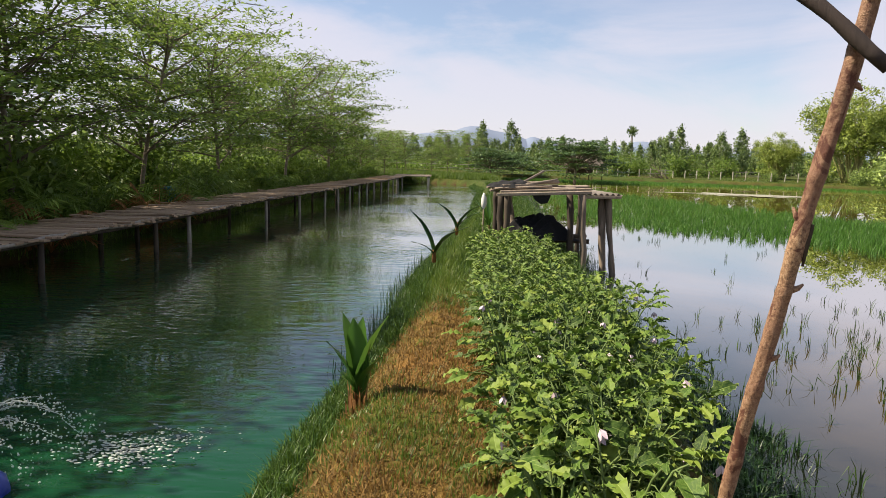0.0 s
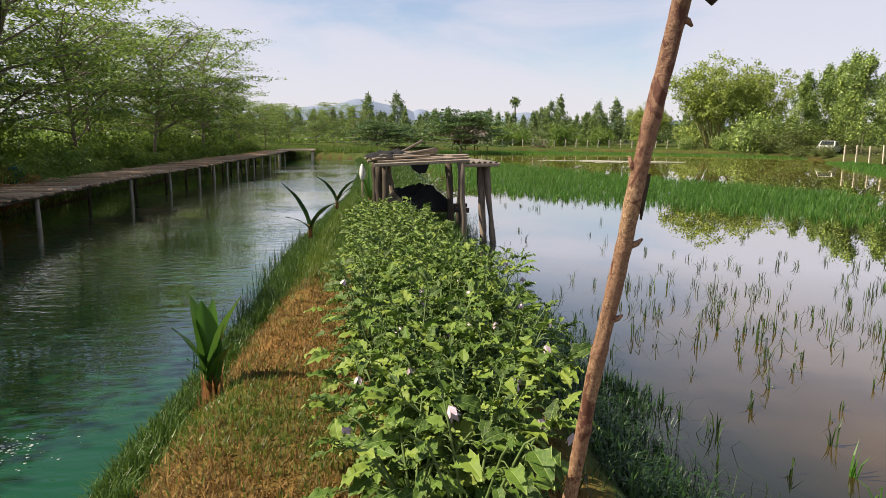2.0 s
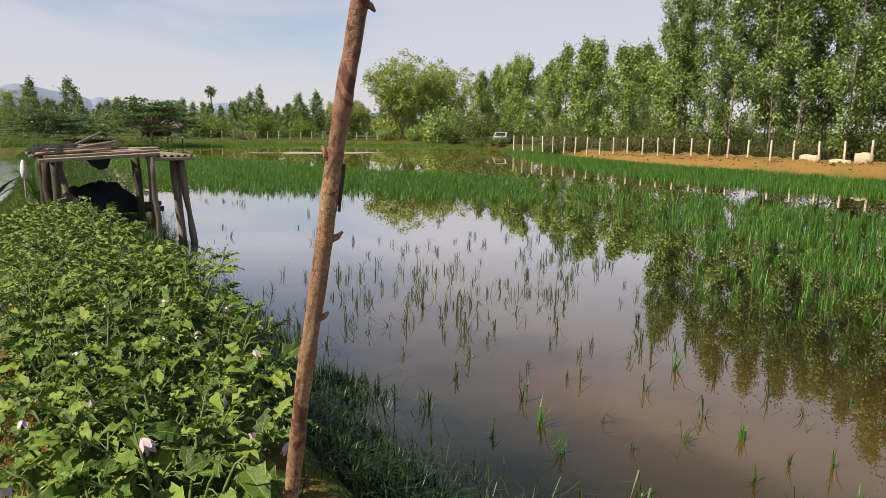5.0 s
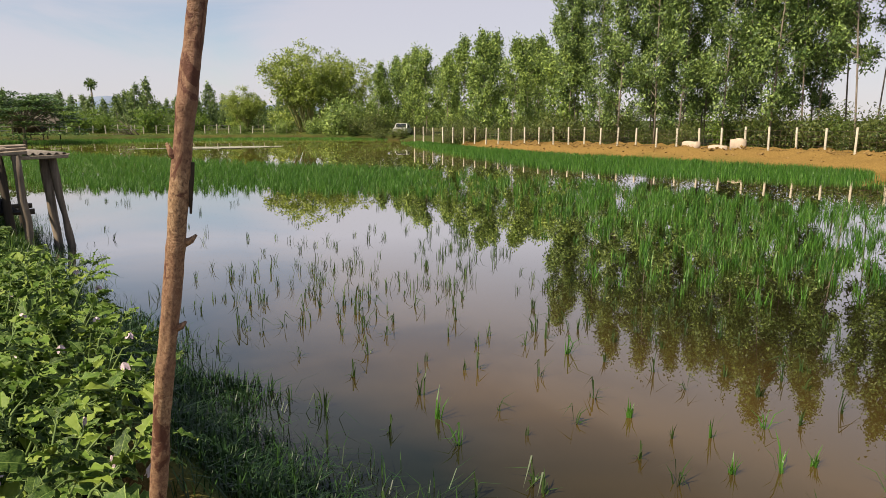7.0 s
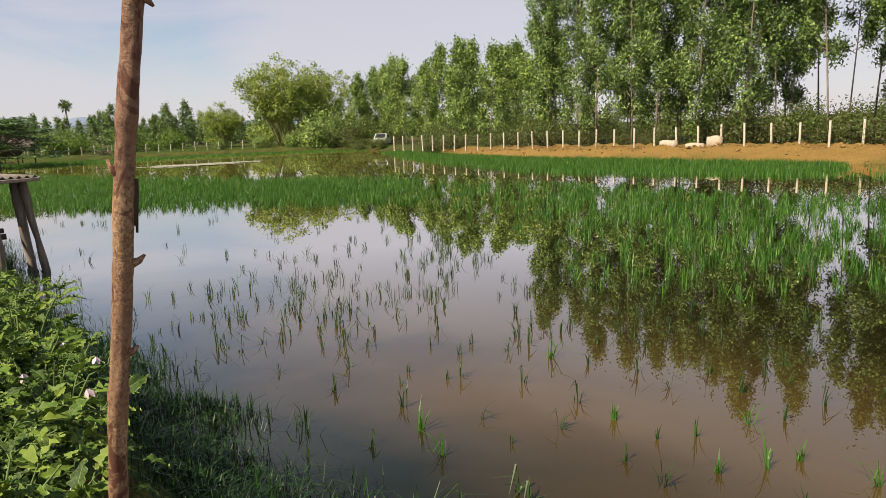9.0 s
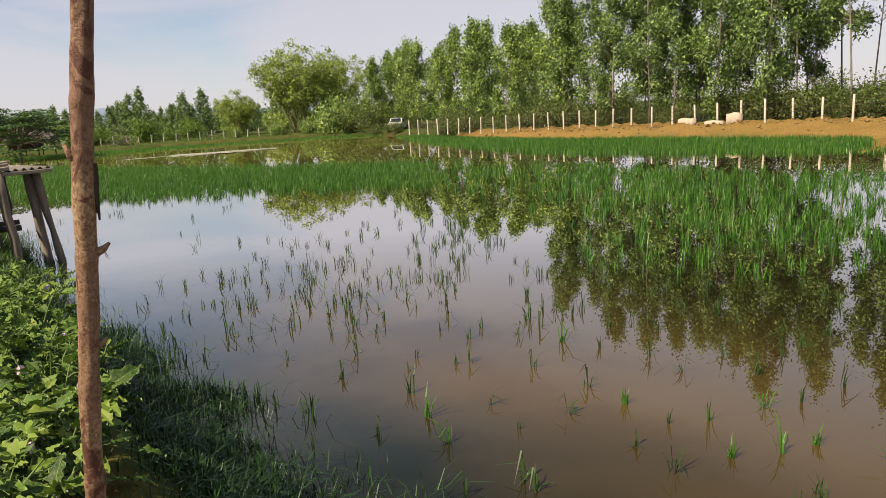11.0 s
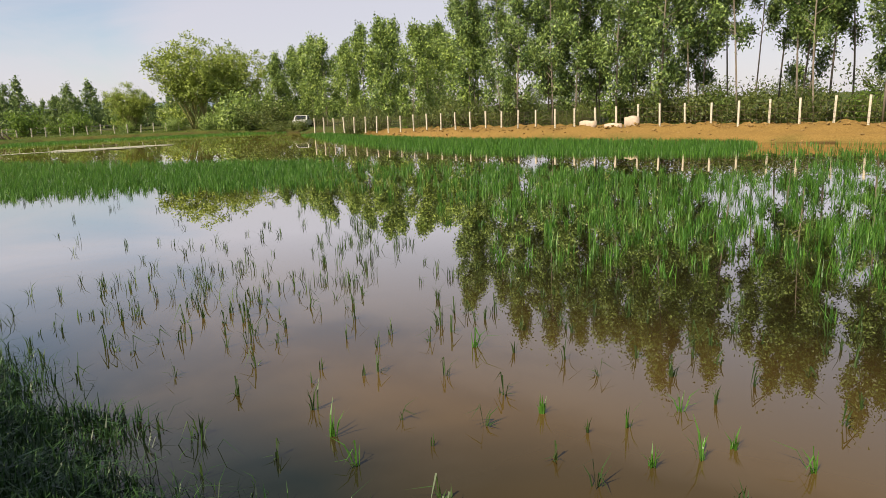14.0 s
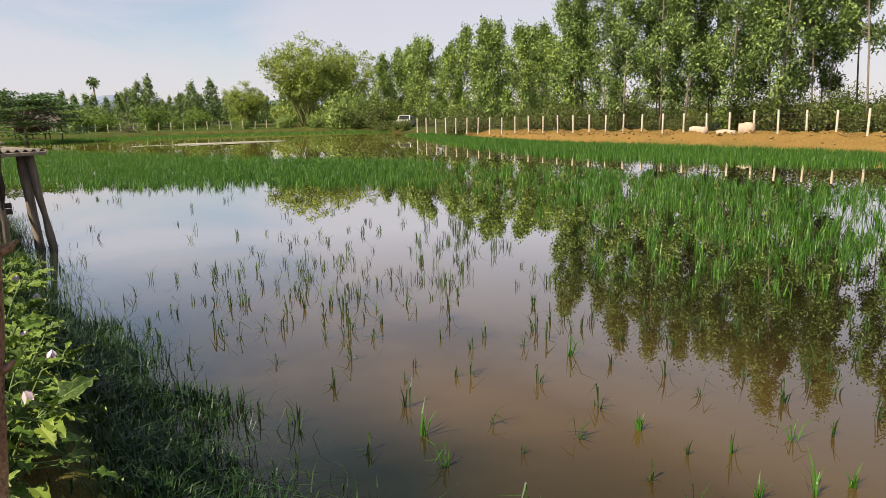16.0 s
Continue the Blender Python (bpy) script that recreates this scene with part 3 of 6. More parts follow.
def tree_meshes(kind, seed, H, n_leaf, leaf, spread=1.0, bare=0.2, mats=None, name=""):
    """Trunk-with-limbs mesh and crown mesh for one tree."""
    r = np.random.default_rng(seed)
    wood, quads = MB(), []
    bark, foliage = mats
    clumps, culms = [], []
    if kind == "column":
        stem = limb(r, (0, 0, -0.2), (r.normal(0, 0.03), r.normal(0, 0.03), 1), H * 0.97 + 0.2, 0.06, 9)
        wood.tube(stem, np.linspace(0.0034 * H + 0.012, 0.010, len(stem)), 6)
        nb = int(26 * (1 - bare) + 8)
        for i in range(nb):
            u = bare + (0.98 - bare) * (i + r.uniform(0, 1)) / nb
            p = np.array([np.interp(u, np.linspace(0, 1, len(stem)), stem[:, c]) for c in range(3)])
            ang = r.uniform(0, 6.283)
            wid = spread * H * 0.17 * (0.45 + 1.1 * math.sin(math.pi * min(1, (u - bare) / (1 - bare) * 0.8 + 0.18)) * r.uniform(0.6, 1.2)) * (1 - 0.75 * max(0, u - 0.72) / 0.28)
            d = np.array([math.cos(ang), math.sin(ang), r.uniform(0.5, 1.1)])
            br = limb(r, p, d / np.linalg.norm(d), wid, 0.2, 3)
            wood.tube(br, np.linspace(0.0025 * H * (1.1 - u) + 0.008, 0.005, len(br)), 3, False)
            for q in (br[-1], br[-2], br[-1] * 0.5 + br[-2] * 0.5 + r.normal(0, 0.1 * wid, 3)):
                clumps.append((q, 0.024 * H * spread + 0.08, 1.5, 1.0))
        clumps.append((stem[-1], 0.02 * H, 2.0, 0.6))
    elif kind == "layered":
        stem = limb(r, (0, 0, -0.2), (r.normal(0, 0.06), r.normal(0, 0.06), 1), H * 0.74, 0.12, 5)
        wood.tube(stem, np.linspace(0.010 * H, 0.006 * H, len(stem)), 7)
        for i in range(19):
            u = 0.24 + 0.76 * (i + r.uniform()) / 19
            p = np.array([np.interp(u, np.linspace(0, 1, len(stem)), stem[:, c]) for c in range(3)])
            ang = i * 2.4 + r.uniform(-0.5, 0.5)
            d = np.array([math.cos(ang), math.sin(ang), r.uniform(0.15, 0.7) + 0.9 * max(0, u - 0.7)])
            br = limb(r, p, d / np.linalg.norm(d), H * spread * r.uniform(0.30, 0.52) * (1.1 - 0.35 * u), 0.22, 5)
            wood.tube(br, np.linspace(0.006 * H, 0.008, len(br)), 5, False)
            for j in range(2, 6):
                for s in range(3):
                    dd = np.array([r.normal(), r.normal(), 0.1])
                    tw = limb(r, br[j], dd / np.linalg.norm(dd), H * 0.13 * spread, 0.2, 2)
                    wood.tube(tw, [0.012, 0.008, 0.004], 3, False)
                    clumps.append((tw[-1] + np.array([0, 0, -0.02 * H]), 0.052 * H * spread, 0.13, 1.0))
    elif kind == "flat":
        stem = limb(r, (0, 0, -0.2), (0, 0, 1), H * 0.45, 0.1, 4)
        wood.tube(stem, np.linspace(0.03 * H, 0.02 * H, len(stem)), 7)
        for i in range(60):
            ang = i * 2.4 + r.uniform(-0.3, 0.3)
            lev = r.uniform(0, 1) ** 0.8
            rad = H * spread * math.sqrt(max(0.02, 1 - lev ** 2.2)) * r.uniform(0.62, 1.0)
            tipp = np.array([math.cos(ang) * rad, math.sin(ang) * rad, H * (0.10 + 0.86 * lev) + r.normal(0, 0.03 * H)])
            br = np.array([stem[-2], stem[-1] * 0.4 + tipp * 0.6 + (0, 0, 0.06 * H), tipp])
            wood.tube(br, [0.011 * H, 0.006 * H, 0.01], 4, False)
            clumps.append((tipp, 0.10 * H * spread, 0.11, 1.0))
            clumps.append((br[1] + (0, 0, 0.03 * H), 0.10 * H * spread, 0.14, 0.55))
    elif kind == "dome":
        for i in range(30):
            ang = r.uniform(0, 6.283)
            lean_ = r.uniform(0.08, 0.50)
            d = np.array([math.cos(ang) * lean_, math.sin(ang) * lean_, 1])
            st = limb(r, (r.normal(0, 0.4), r.normal(0, 0.4), -0.2), d / np.linalg.norm(d), H * r.uniform(0.6, 0.84), 0.1, 7)
            st[:, :2] += (st[:, :2] - st[0, :2]) * (np.linspace(0, 1, 8)[:, None] ** 2) * 0.45 * spread
            culms.append(MB())
            culms[-1].tube(st, np.linspace(0.0085 * H, 0.015, len(st)), 5)
            for j in range(4, 8):
                for s in range(2):
                    clumps.append((st[j] + r.normal(0, 0.035 * H * spread, 3), 0.032 * H * spread, 0.8, 1.0))
        for i in range(70):
            d = unit(r.normal(size=3) * (1, 1, 0.9) + (0, 0, 0.25))
            rr = r.uniform(0.55, 1.06) * (1 + 0.12 * math.sin(5 * d[0] + seed) + 0.08 * math.sin(7 * d[1] + 2 * d[2]))
            clumps.append((d * rr * H * spread * np.array([0.40, 0.40, 0.36]) + (0, 0, 0.575 * H), 0.034 * H * spread, 0.7, 1.15))
        for i in range(20):
            ang = r.uniform(0, 6.283)
            clumps.append((np.array([math.cos(ang), math.sin(ang), 0]) * H * r.uniform(0.16, 0.34) + (0, 0, H * r.uniform(0.06, 0.22)), 0.035 * H, 0.8, 0.8))
    elif kind == "bush":
        for i in range(9):
            ang = r.uniform(0, 6.283)
            d = np.array([math.cos(ang) * r.uniform(0.2, 1), math.sin(ang) * r.uniform(0.2, 1), 1])
            st = limb(r, (0, 0, -0.1), d / np.linalg.norm(d), H * r.uniform(0.55, 0.95), 0.3, 4)
            wood.tube(st, np.linspace(0.015 * H, 0.005, len(st)), 4)
            for q in st[1:]:
                clumps.append((q + r.normal(0, 0.08 * H, 3), 0.15 * H * spread, 0.8, 1.0))
    wts = np.array([c[3] for c in clumps])
    pick = r.choice(len(clumps), n_leaf, p=wts / wts.sum())
    cen = np.array([c[0] for c in clumps])[pick]
    sig = np.array([[c[1], c[1], c[1] * c[2]] for c in clumps])[pick]
    mid_ = cen.copy()
    off = r.normal(size=(n_leaf, 3))
    cen = cen + off * sig
    cen[:, 2] = np.maximum(cen[:, 2], 0.12)
    axis_out = unit(mid_ * (1, 1, 0) + 1e-6)
    if kind in ("layered", "flat"):
        al = unit(r.normal(size=(n_leaf, 3)) * (1, 1, 0.35))
        up = unit(np.array([0, 0, 1.0]) + r.normal(0, 0.35, (n_leaf, 3)))
    elif kind == "column":
        al = unit(r.normal(size=(n_leaf, 3)) * (1, 1, 0.8) + (0, 0, -0.9))
        up = unit(unit(off) * 0.8 + axis_out * 0.6 + (0, 0, 0.35) + r.normal(0, 0.35, (n_leaf, 3)))
    else:
        al = unit(r.normal(size=(n_leaf, 3)) + (0, 0, -0.4))
        up = unit(unit(off) * 0.9 + axis_out * 0.5 + (0, 0, 0.45) + r.normal(0, 0.35, (n_leaf, 3)))
    size = leaf * r.uniform(0.6, 1.35, n_leaf)
    crown = MB()
    crown.tris(leaf_quads(r, cen, al, size * 1.15, size * 0.50, up, True))
    if culms:
        return [c.mesh(name + "_culm", bark, True) for c in culms], crown.mesh(name + "_crown", foliage)
    return [wood.mesh(name + "_trunk", bark, True)], crown.mesh(name + "_crown", foliage)


def plant_tree(meshes, x, y, label, category="tree", group="", scale=1.0, turn=0.0, z=None, stretch=1.0, name="tree"):
    z = float(land(x, y)[0]) if z is None else z
    ob = thing(name, label, category, Matrix.LocRotScale((x, y, z - 0.03), Euler((0, 0, turn)), (scale, scale, scale * stretch)), group)
    for stem_mesh in meshes[0]:
        part("trunk" if len(meshes[0]) == 1 else "culm", stem_mesh, ob)
    part("crown", meshes[1], ob)
    return ob


tr_r = np.random.default_rng(21)
EUC_TALL = [tree_meshes("column", 100 + i, 15.0, n_, 0.165, w_, b_, (M_PALEBARK, M_EUC), "eucalyptus") for i, (b_, n_, w_) in enumerate(((0.10, 10000, 0.46), (0.14, 10000, 0.44), (0.12, 10000, 0.46), (0.30, 7800, 0.40), (0.36, 6800, 0.36)))]
EUC_MID = [tree_meshes("column", 130 + i, 9.5, 5600, 0.22, 0.80, 0.12, (M_PALEBARK, M_SUNLIT), "eucalyptus") for i in range(3)]
EUC_FAR = [tree_meshes("column", 160 + i, 6.5, 1700, 0.23, 0.70, 0.14, (M_PALEBARK, M_FAR), "young_tree") for i in range(4)]
BAMBOO = [tree_meshes("dome", 190 + i, 10.5, 19000, 0.22, 1.0, 0.1, (M_CULM, M_BAMBOO), "bamboo") for i in range(2)]
BANK = [tree_meshes("layered", 210 + i, 7.0, 9000, 0.125, 1.0, 0.2, (M_BARK, M_BANKTREE), "bank_tree") for i in range(4)]
RAIN = [tree_meshes("flat", 230 + i, 3.75, 9000, 0.19, 0.98, 0.2, (M_BARK, M_RAIN), "rain_tree") for i in range(2)]
BUSH = [tree_meshes("bush", 240 + i, 1.6, 1100, 0.16, 1.1, 0.1, (M_BARK, M_SHRUB), "shrub") for i in range(4)]
BUSH_DARK = [tree_meshes("bush", 250 + i, 2.2, 3000, 0.115, 1.1, 0.1, (M_BARK, M_UNDER), "shrub") for i in range(2)]

BUSH_BIG = [tree_meshes("bush", 260 + i, 3.4, 4200, 0.20, 1.0, 0.1, (M_BARK, M_SUNLIT), "shrub") for i in range(2)]

# tall eucalyptus stand behind the fence
yy = -14.0
i = 0
while yy < 25:
    for row in range(3):
        x = np.interp(yy, [p[1] for p in FENCE], [p[0] for p in FENCE]) + 2.4 + row * 2.8 + tr_r.uniform(-0.7, 0.7)
        thin = yy < 12.5
        meshes = EUC_TALL[3 + i % 2] if thin and i % 7 else EUC_TALL[i % 3]
        plant_tree(meshes, x, yy + tr_r.uniform(-0.6, 0.6), "tall slender eucalyptus with pale trunk and drooping green leaves", "tree", "eucalyptus behind the fence",
                   tr_r.uniform(0.72, 0.88) + 0.03 * (yy < 20), tr_r.uniform(0, 6.28), name="eucalyptus_tree")
        i += 1
    yy += 2.0
for j, (x, y, s) in enumerate(((36.3, 27.2, 0.78), (38.0, 28.6, 0.82), (40.5, 28.5, 0.8))):
    plant_tree(EUC_TALL[3 + j % 2], x, y, "tall slender eucalyptus with pale trunk and drooping green leaves", "tree", "eucalyptus behind the fence", s, j * 2.2, name="eucalyptus_tree")
# lower eucalyptus stand further along
for j, (x, y, s) in enumerate(((37, 27, 0.80), (39.5, 30, 0.86), (37.5, 33, 0.74), (41, 34.5, 0.76), (40.5, 38.5, 0.86), (43, 40.5, 0.88), (39, 41.5, 0.66), (44.5, 45, 0.90), (42.5, 48, 0.80),
                               (47, 50, 0.81), (45.5, 53.5, 0.80), (48.5, 55.5, 0.92), (50, 60, 0.87), (47, 61, 0.78), (45, 58.5, 0.68), (52, 64, 0.88), (53, 44, 0.92), (49, 40, 0.90), (55, 52, 1.0))):
    plant_tree(EUC_MID[j % 3], x, y, "bushy green eucalyptus tree behind the fence", "tree", "bushy eucalyptus", s * 1.02, j * 1.7, name="eucalyptus_tree")
# bamboo clump and its neighbours
for j, (x, y, s, st) in enumerate(((42.5, 69.5, 1.10, 0.90), (37.4, 75, 0.60, 0.86), (48.5, 71, 0.95, 1.0))):
    plant_tree(BAMBOO[j % 2], x, y, "broad yellow-green bamboo clump with leaning pale culms", "bamboo", "bamboo clumps", s, j * 2.1, stretch=st, name="bamboo_clump")
# low growth at the fence
for j in range(55):
    y = -12 + j * 0.95
    x = np.interp(y, [p[1] for p in FENCE], [p[0] for p in FENCE]) + tr_r.uniform(1.0, 4.5)
    plant_tree(BUSH_DARK[j % 2] if j % 6 else BUSH[j % 4], x, y, "leafy green shrub growing behind the fence", "shrub", "shrubs behind the fence", tr_r.uniform(0.6, 1.1), j * 2.3, name="shrub")
for j in range(16):
    plant_tree(BUSH_DARK[j % 2], 60 + tr_r.uniform(-4, 10), -20 + j * 5.2, "dark green shrub at the far field edge", "shrub", "far shrubs", tr_r.uniform(1.3, 2.0), j * 1.3, name="shrub")
# young trees in the far lines
for j in range(111):
    row = j % 3
    x = -26 + (j // 3) * 2.6 + tr_r.uniform(-1.3, 1.3)
    y = 96 + row * 9 + tr_r.uniform(-3, 3)
    plant_tree(EUC_FAR[j % 4], x, y, "young roadside tree in a far tree line", "tree", "far tree line", tr_r.uniform(0.62, 0.80), j * 1.1, name="young_tree")
for j, (x, y, s) in enumerate(((10.4, 99, 1.08), (5.6, 99, 1.05), (31.0, 88, 0.98), (37.6, 84, 0.92), (28.5, 86, 0.86), (34.5, 84, 0.85))):
    plant_tree(EUC_FAR[j % 4], x, y, "tall young tree standing over the tree line", "tree", "far tree line", s, j * 0.9, name="young_tree")
for j in range(16):
    plant_tree(BUSH[j % 4], 20 + j * 2.2 + tr_r.uniform(-1, 1), 78 + tr_r.uniform(-2, 6) - 0.1 * j, "yellow-green bush at the field edge", "shrub", "field bushes", tr_r.uniform(0.9, 1.8), j, name="shrub")
# flat-topped trees and the far end of the pond
for j, (x, y, s) in enumerate(((12.0, 60.5, 1.27), (4.8, 66, 0.90), (7.4, 71, 0.85))):
    plant_tree(RAIN[j % 2], x, y, "dark umbrella-shaped tree with layered drooping boughs", "tree", "flat-topped trees", s, j * 2.0, z=0.15, stretch=0.86, name="rain_tree")
for j, (x, y, s) in enumerate(((-6, 58, 0.62), (-3.5, 64, 0.68), (-1, 60, 0.55), (0.5, 70, 0.72), (-9, 66, 0.75), (-5, 74, 0.8), (3, 78, 0.75), (-12, 60, 0.8))):
    plant_tree(BANK[j % 4], x, y, "low spreading green tree beyond the pond", "tree", "trees beyond the pond", s, j * 1.4, z=0.4, name="spreading_tree")
# trees on the bank behind the walkway
BANK_AT = ((-9.2, 5.0, 0.95), (-8.6, 8.2, 1.0), (-9.6, 10.6, 1.02), (-8.4, 13.0, 0.95), (-9.8, 15.5, 1.05), (-8.2, 18.0, 0.92), (-9.4, 21.0, 1.0), (-7.9, 23.5, 0.9), (-8.6, 27.0, 1.0), (-7.0, 29.5, 0.92),
           (-7.6, 33.0, 1.02), (-6.2, 36.0, 0.98), (-6.6, 40.0, 0.85), (-5.2, 43.5, 0.68), (-4.2, 47.5, 0.55), (-12.5, 12.5, 0.9), (-11, 36, 0.8), (-10, 43, 0.8), (-9.3, 1.5, 1.0), (-8.3, 6.6, 1.12), (-10.2, 8.8, 1.2), (-11.8, 5.6, 1.15), (-12.4, 8.2, 1.2), (-9, 52, 0.7))
for j, (x, y, s) in enumerate(BANK_AT):
    plant_tree(BANK[j % 4], x, y, "leafy green tree with layered sprays on the pond bank", "tree", "trees on the pond bank", s, j * 1.9, name="bank_tree")
for j in range(76):
    y = 4 + j * 0.58 + tr_r.uniform(-0.5, 0.5)
    x = np.interp(y, [0, 13, 28, 45], [-8.9, -8.7, -7.6, -4.9]) - tr_r.uniform(0.0, 2.2)
    plant_tree(BUSH[j % 4], x, y, "leafy undergrowth shrub on the pond bank", "shrub", "undergrowth on the bank", tr_r.uniform(0.6, 1.15) * (1.2 if y < 20 else 0.85), j * 2.7, name="shrub")
for j in range(24):
    y = 6.5 + j * 1.35 + tr_r.uniform(-0.3, 0.3)
    x = np.interp(y, [0, 9, 13, 19, 24, 29, 37], [-8.1, -8.0, -7.7, -7.3, -6.8, -6.3, -5.4]) - tr_r.uniform(-0.1, 0.5)
    plant_tree(BUSH[j % 4], x, y, "low leafy undergrowth leaning over the walkway", "shrub", "undergrowth by the walkway", tr_r.uniform(0.35, 0.6), j * 1.7, name="shrub")
for j, (x, y, s) in enumerate(((42.6, 56.2, 1.45), (41.9, 58.2, 1.3), (41.6, 52.0, 0.42), (41.2, 50.0, 0.55), (41.9, 50.9, 0.45), (40.8, 53.4, 0.62), (45.3, 52.5, 0.9), (46.0, 55.0, 1.2))):
    plant_tree(BUSH_DARK[j % 2], x, y, "dark green shrub round the parked car", "shrub", "shrubs by the car", s, j * 1.9, name="shrub")


for j, (x, y, s) in enumerate(((41.6, 60.5, 1.25), (43.2, 59.0, 1.05), (40.0, 63.8, 0.55), (37.6, 66.6, 0.42), (42.6, 64.4, 0.7), (45.0, 63.4, 0.8), (39.2, 69.6, 0.5), (46.6, 66.0, 0.7), (34.6, 70.0, 0.36))):
    plant_tree(BUSH_BIG[j % 2], x, y, "full green bush at the corner of the far bank", "shrub", "bushes on the far bank", s, j * 2.2, name="shrub")


def woods(name, label, material, seed, path, height, depth, count, leaf):
    """A far belt of undergrowth and young woods, too far to tell its plants apart."""
    r = np.random.default_rng(seed)
    path = np.array(path, float)
    t = r.uniform(0, len(path) - 1.001, count)
    i0 = t.astype(int)
    p = path[i0] + (path[i0 + 1] - path[i0]) * (t - i0)[:, None] + r.normal(0, depth, (count, 2))
    tops = height * (0.62 + 0.25 * waves(p[:, 0], p[:, 1], 0.8) + 0.16 * waves(p[:, 0], p[:, 1], 2.3))
    z = r.uniform(0, 1, count) ** 0.7 * np.maximum(tops, 0.3) + 0.3
    cen = np.column_stack([p, z])
    b_ = MB()
    b_.tris(leaf_quads(r, cen, unit(r.normal(size=(count, 3))), leaf * r.uniform(0.6, 1.3, count), leaf * 0.7, None, True))
    return thing(name, label, "woods", None, "", "stuff", b_.mesh(name, material))


woods("far_woods", "belt of green woods beyond the fields, paled for haze", M_FAR, 71, [(-70, 120), (-20, 126), (40, 124), (70, 108), (95, 90)], 5.2, 2.5, 30000, 0.55)
woods("far_hedge", "light green hedge beyond the bank trees", M_SHRUB, 72, [(-34, -6), (-32, 30), (-28, 60), (-26, 95)], 2.0, 1.6, 16000, 0.34)
woods("far_undergrowth", "yellow-green undergrowth along the far field edge", M_SHRUB, 73, [(-14, 82), (6, 88), (20, 90), (36, 88)], 1.5, 1.6, 12000, 0.30)


# ---- palm-like plants ----
def frond(r, b, base, ang, length, rise, droop, leaflet=0.28, n=18, width=0.035):
    out = np.array([math.cos(ang), math.sin(ang), 0])
    side = np.array([-math.sin(ang), math.cos(ang), 0])
    u = np.linspace(0, 1, 8)
    pts = np.array(base) + np.outer(u * length * 0.85, out) + np.outer(rise * u - droop * u * u, (0, 0, 1))
    b.tube(pts, np.linspace(0.014, 0.004, 8), 4, False)
    cs, al, ln = [], [], []
    for i in range(n):
        t = 0.2 + 0.8 * i / n
        p = np.array([np.interp(t, u, pts[:, c]) for c in range(3)])
        for sgn in (-1, 1):
            d = side * sgn + out * 0.7 + np.array([0, 0, -0.35 + r.normal(0, 0.12)])
            d /= np.linalg.norm(d)
            l_ = leaflet * (1.1 - 0.6 * abs(t - 0.45))
            cs.append(p + d * l_ * 0.5)
            al.append(d)
            ln.append(l_)
    b.quads(leaf_quads(r, np.array(cs), np.array(al), np.array(ln), width, np.tile((0, 0, 1.0), (len(cs), 1))))


def bank_palm(x, y, s, material, label, seed, z=None):
    r = np.random.default_rng(seed)
    ob = thing("palm_plant", label, "palm", pose(x, y, float(land(x, y)[0]) if z is None else z), "palms on the bank")
    for i in range(9):
        b = MB()
        frond(r, b, (0, 0, 0.05), i * 0.70 + r.uniform(-0.2, 0.2), s * r.uniform(0.7, 1.15), s * r.uniform(1.0, 1.9), s * r.uniform(0.5, 1.3), 0.3 * s)
        part("frond", b.mesh("frond", material), ob)


for j, (x, y, s) in enumerate(((-7.3, 10.6, 1.4), (-7.9, 12.8, 1.4), (-6.75, 17.6, 1.6), (-7.6, 15.0, 1.1), (-7.3, 20.5, 1.2), (-6.7, 25.5, 1.1), (-8.2, 7.8, 1.3))):
    bank_palm(x, y, s, M_FROND, "small green palm with arching fronds beside the walkway", 300 + j)
for j, (x, y, s) in enumerate(((-7.0, 11.8, 0.9), (-6.75, 15.8, 0.9), (-6.9, 15.1, 0.75), (-7.2, 12.4, 0.75))):
    bank_palm(x, y, s, M_DRYLEAF, "withered brown palm leaves heaped beside the walkway", 320 + j)


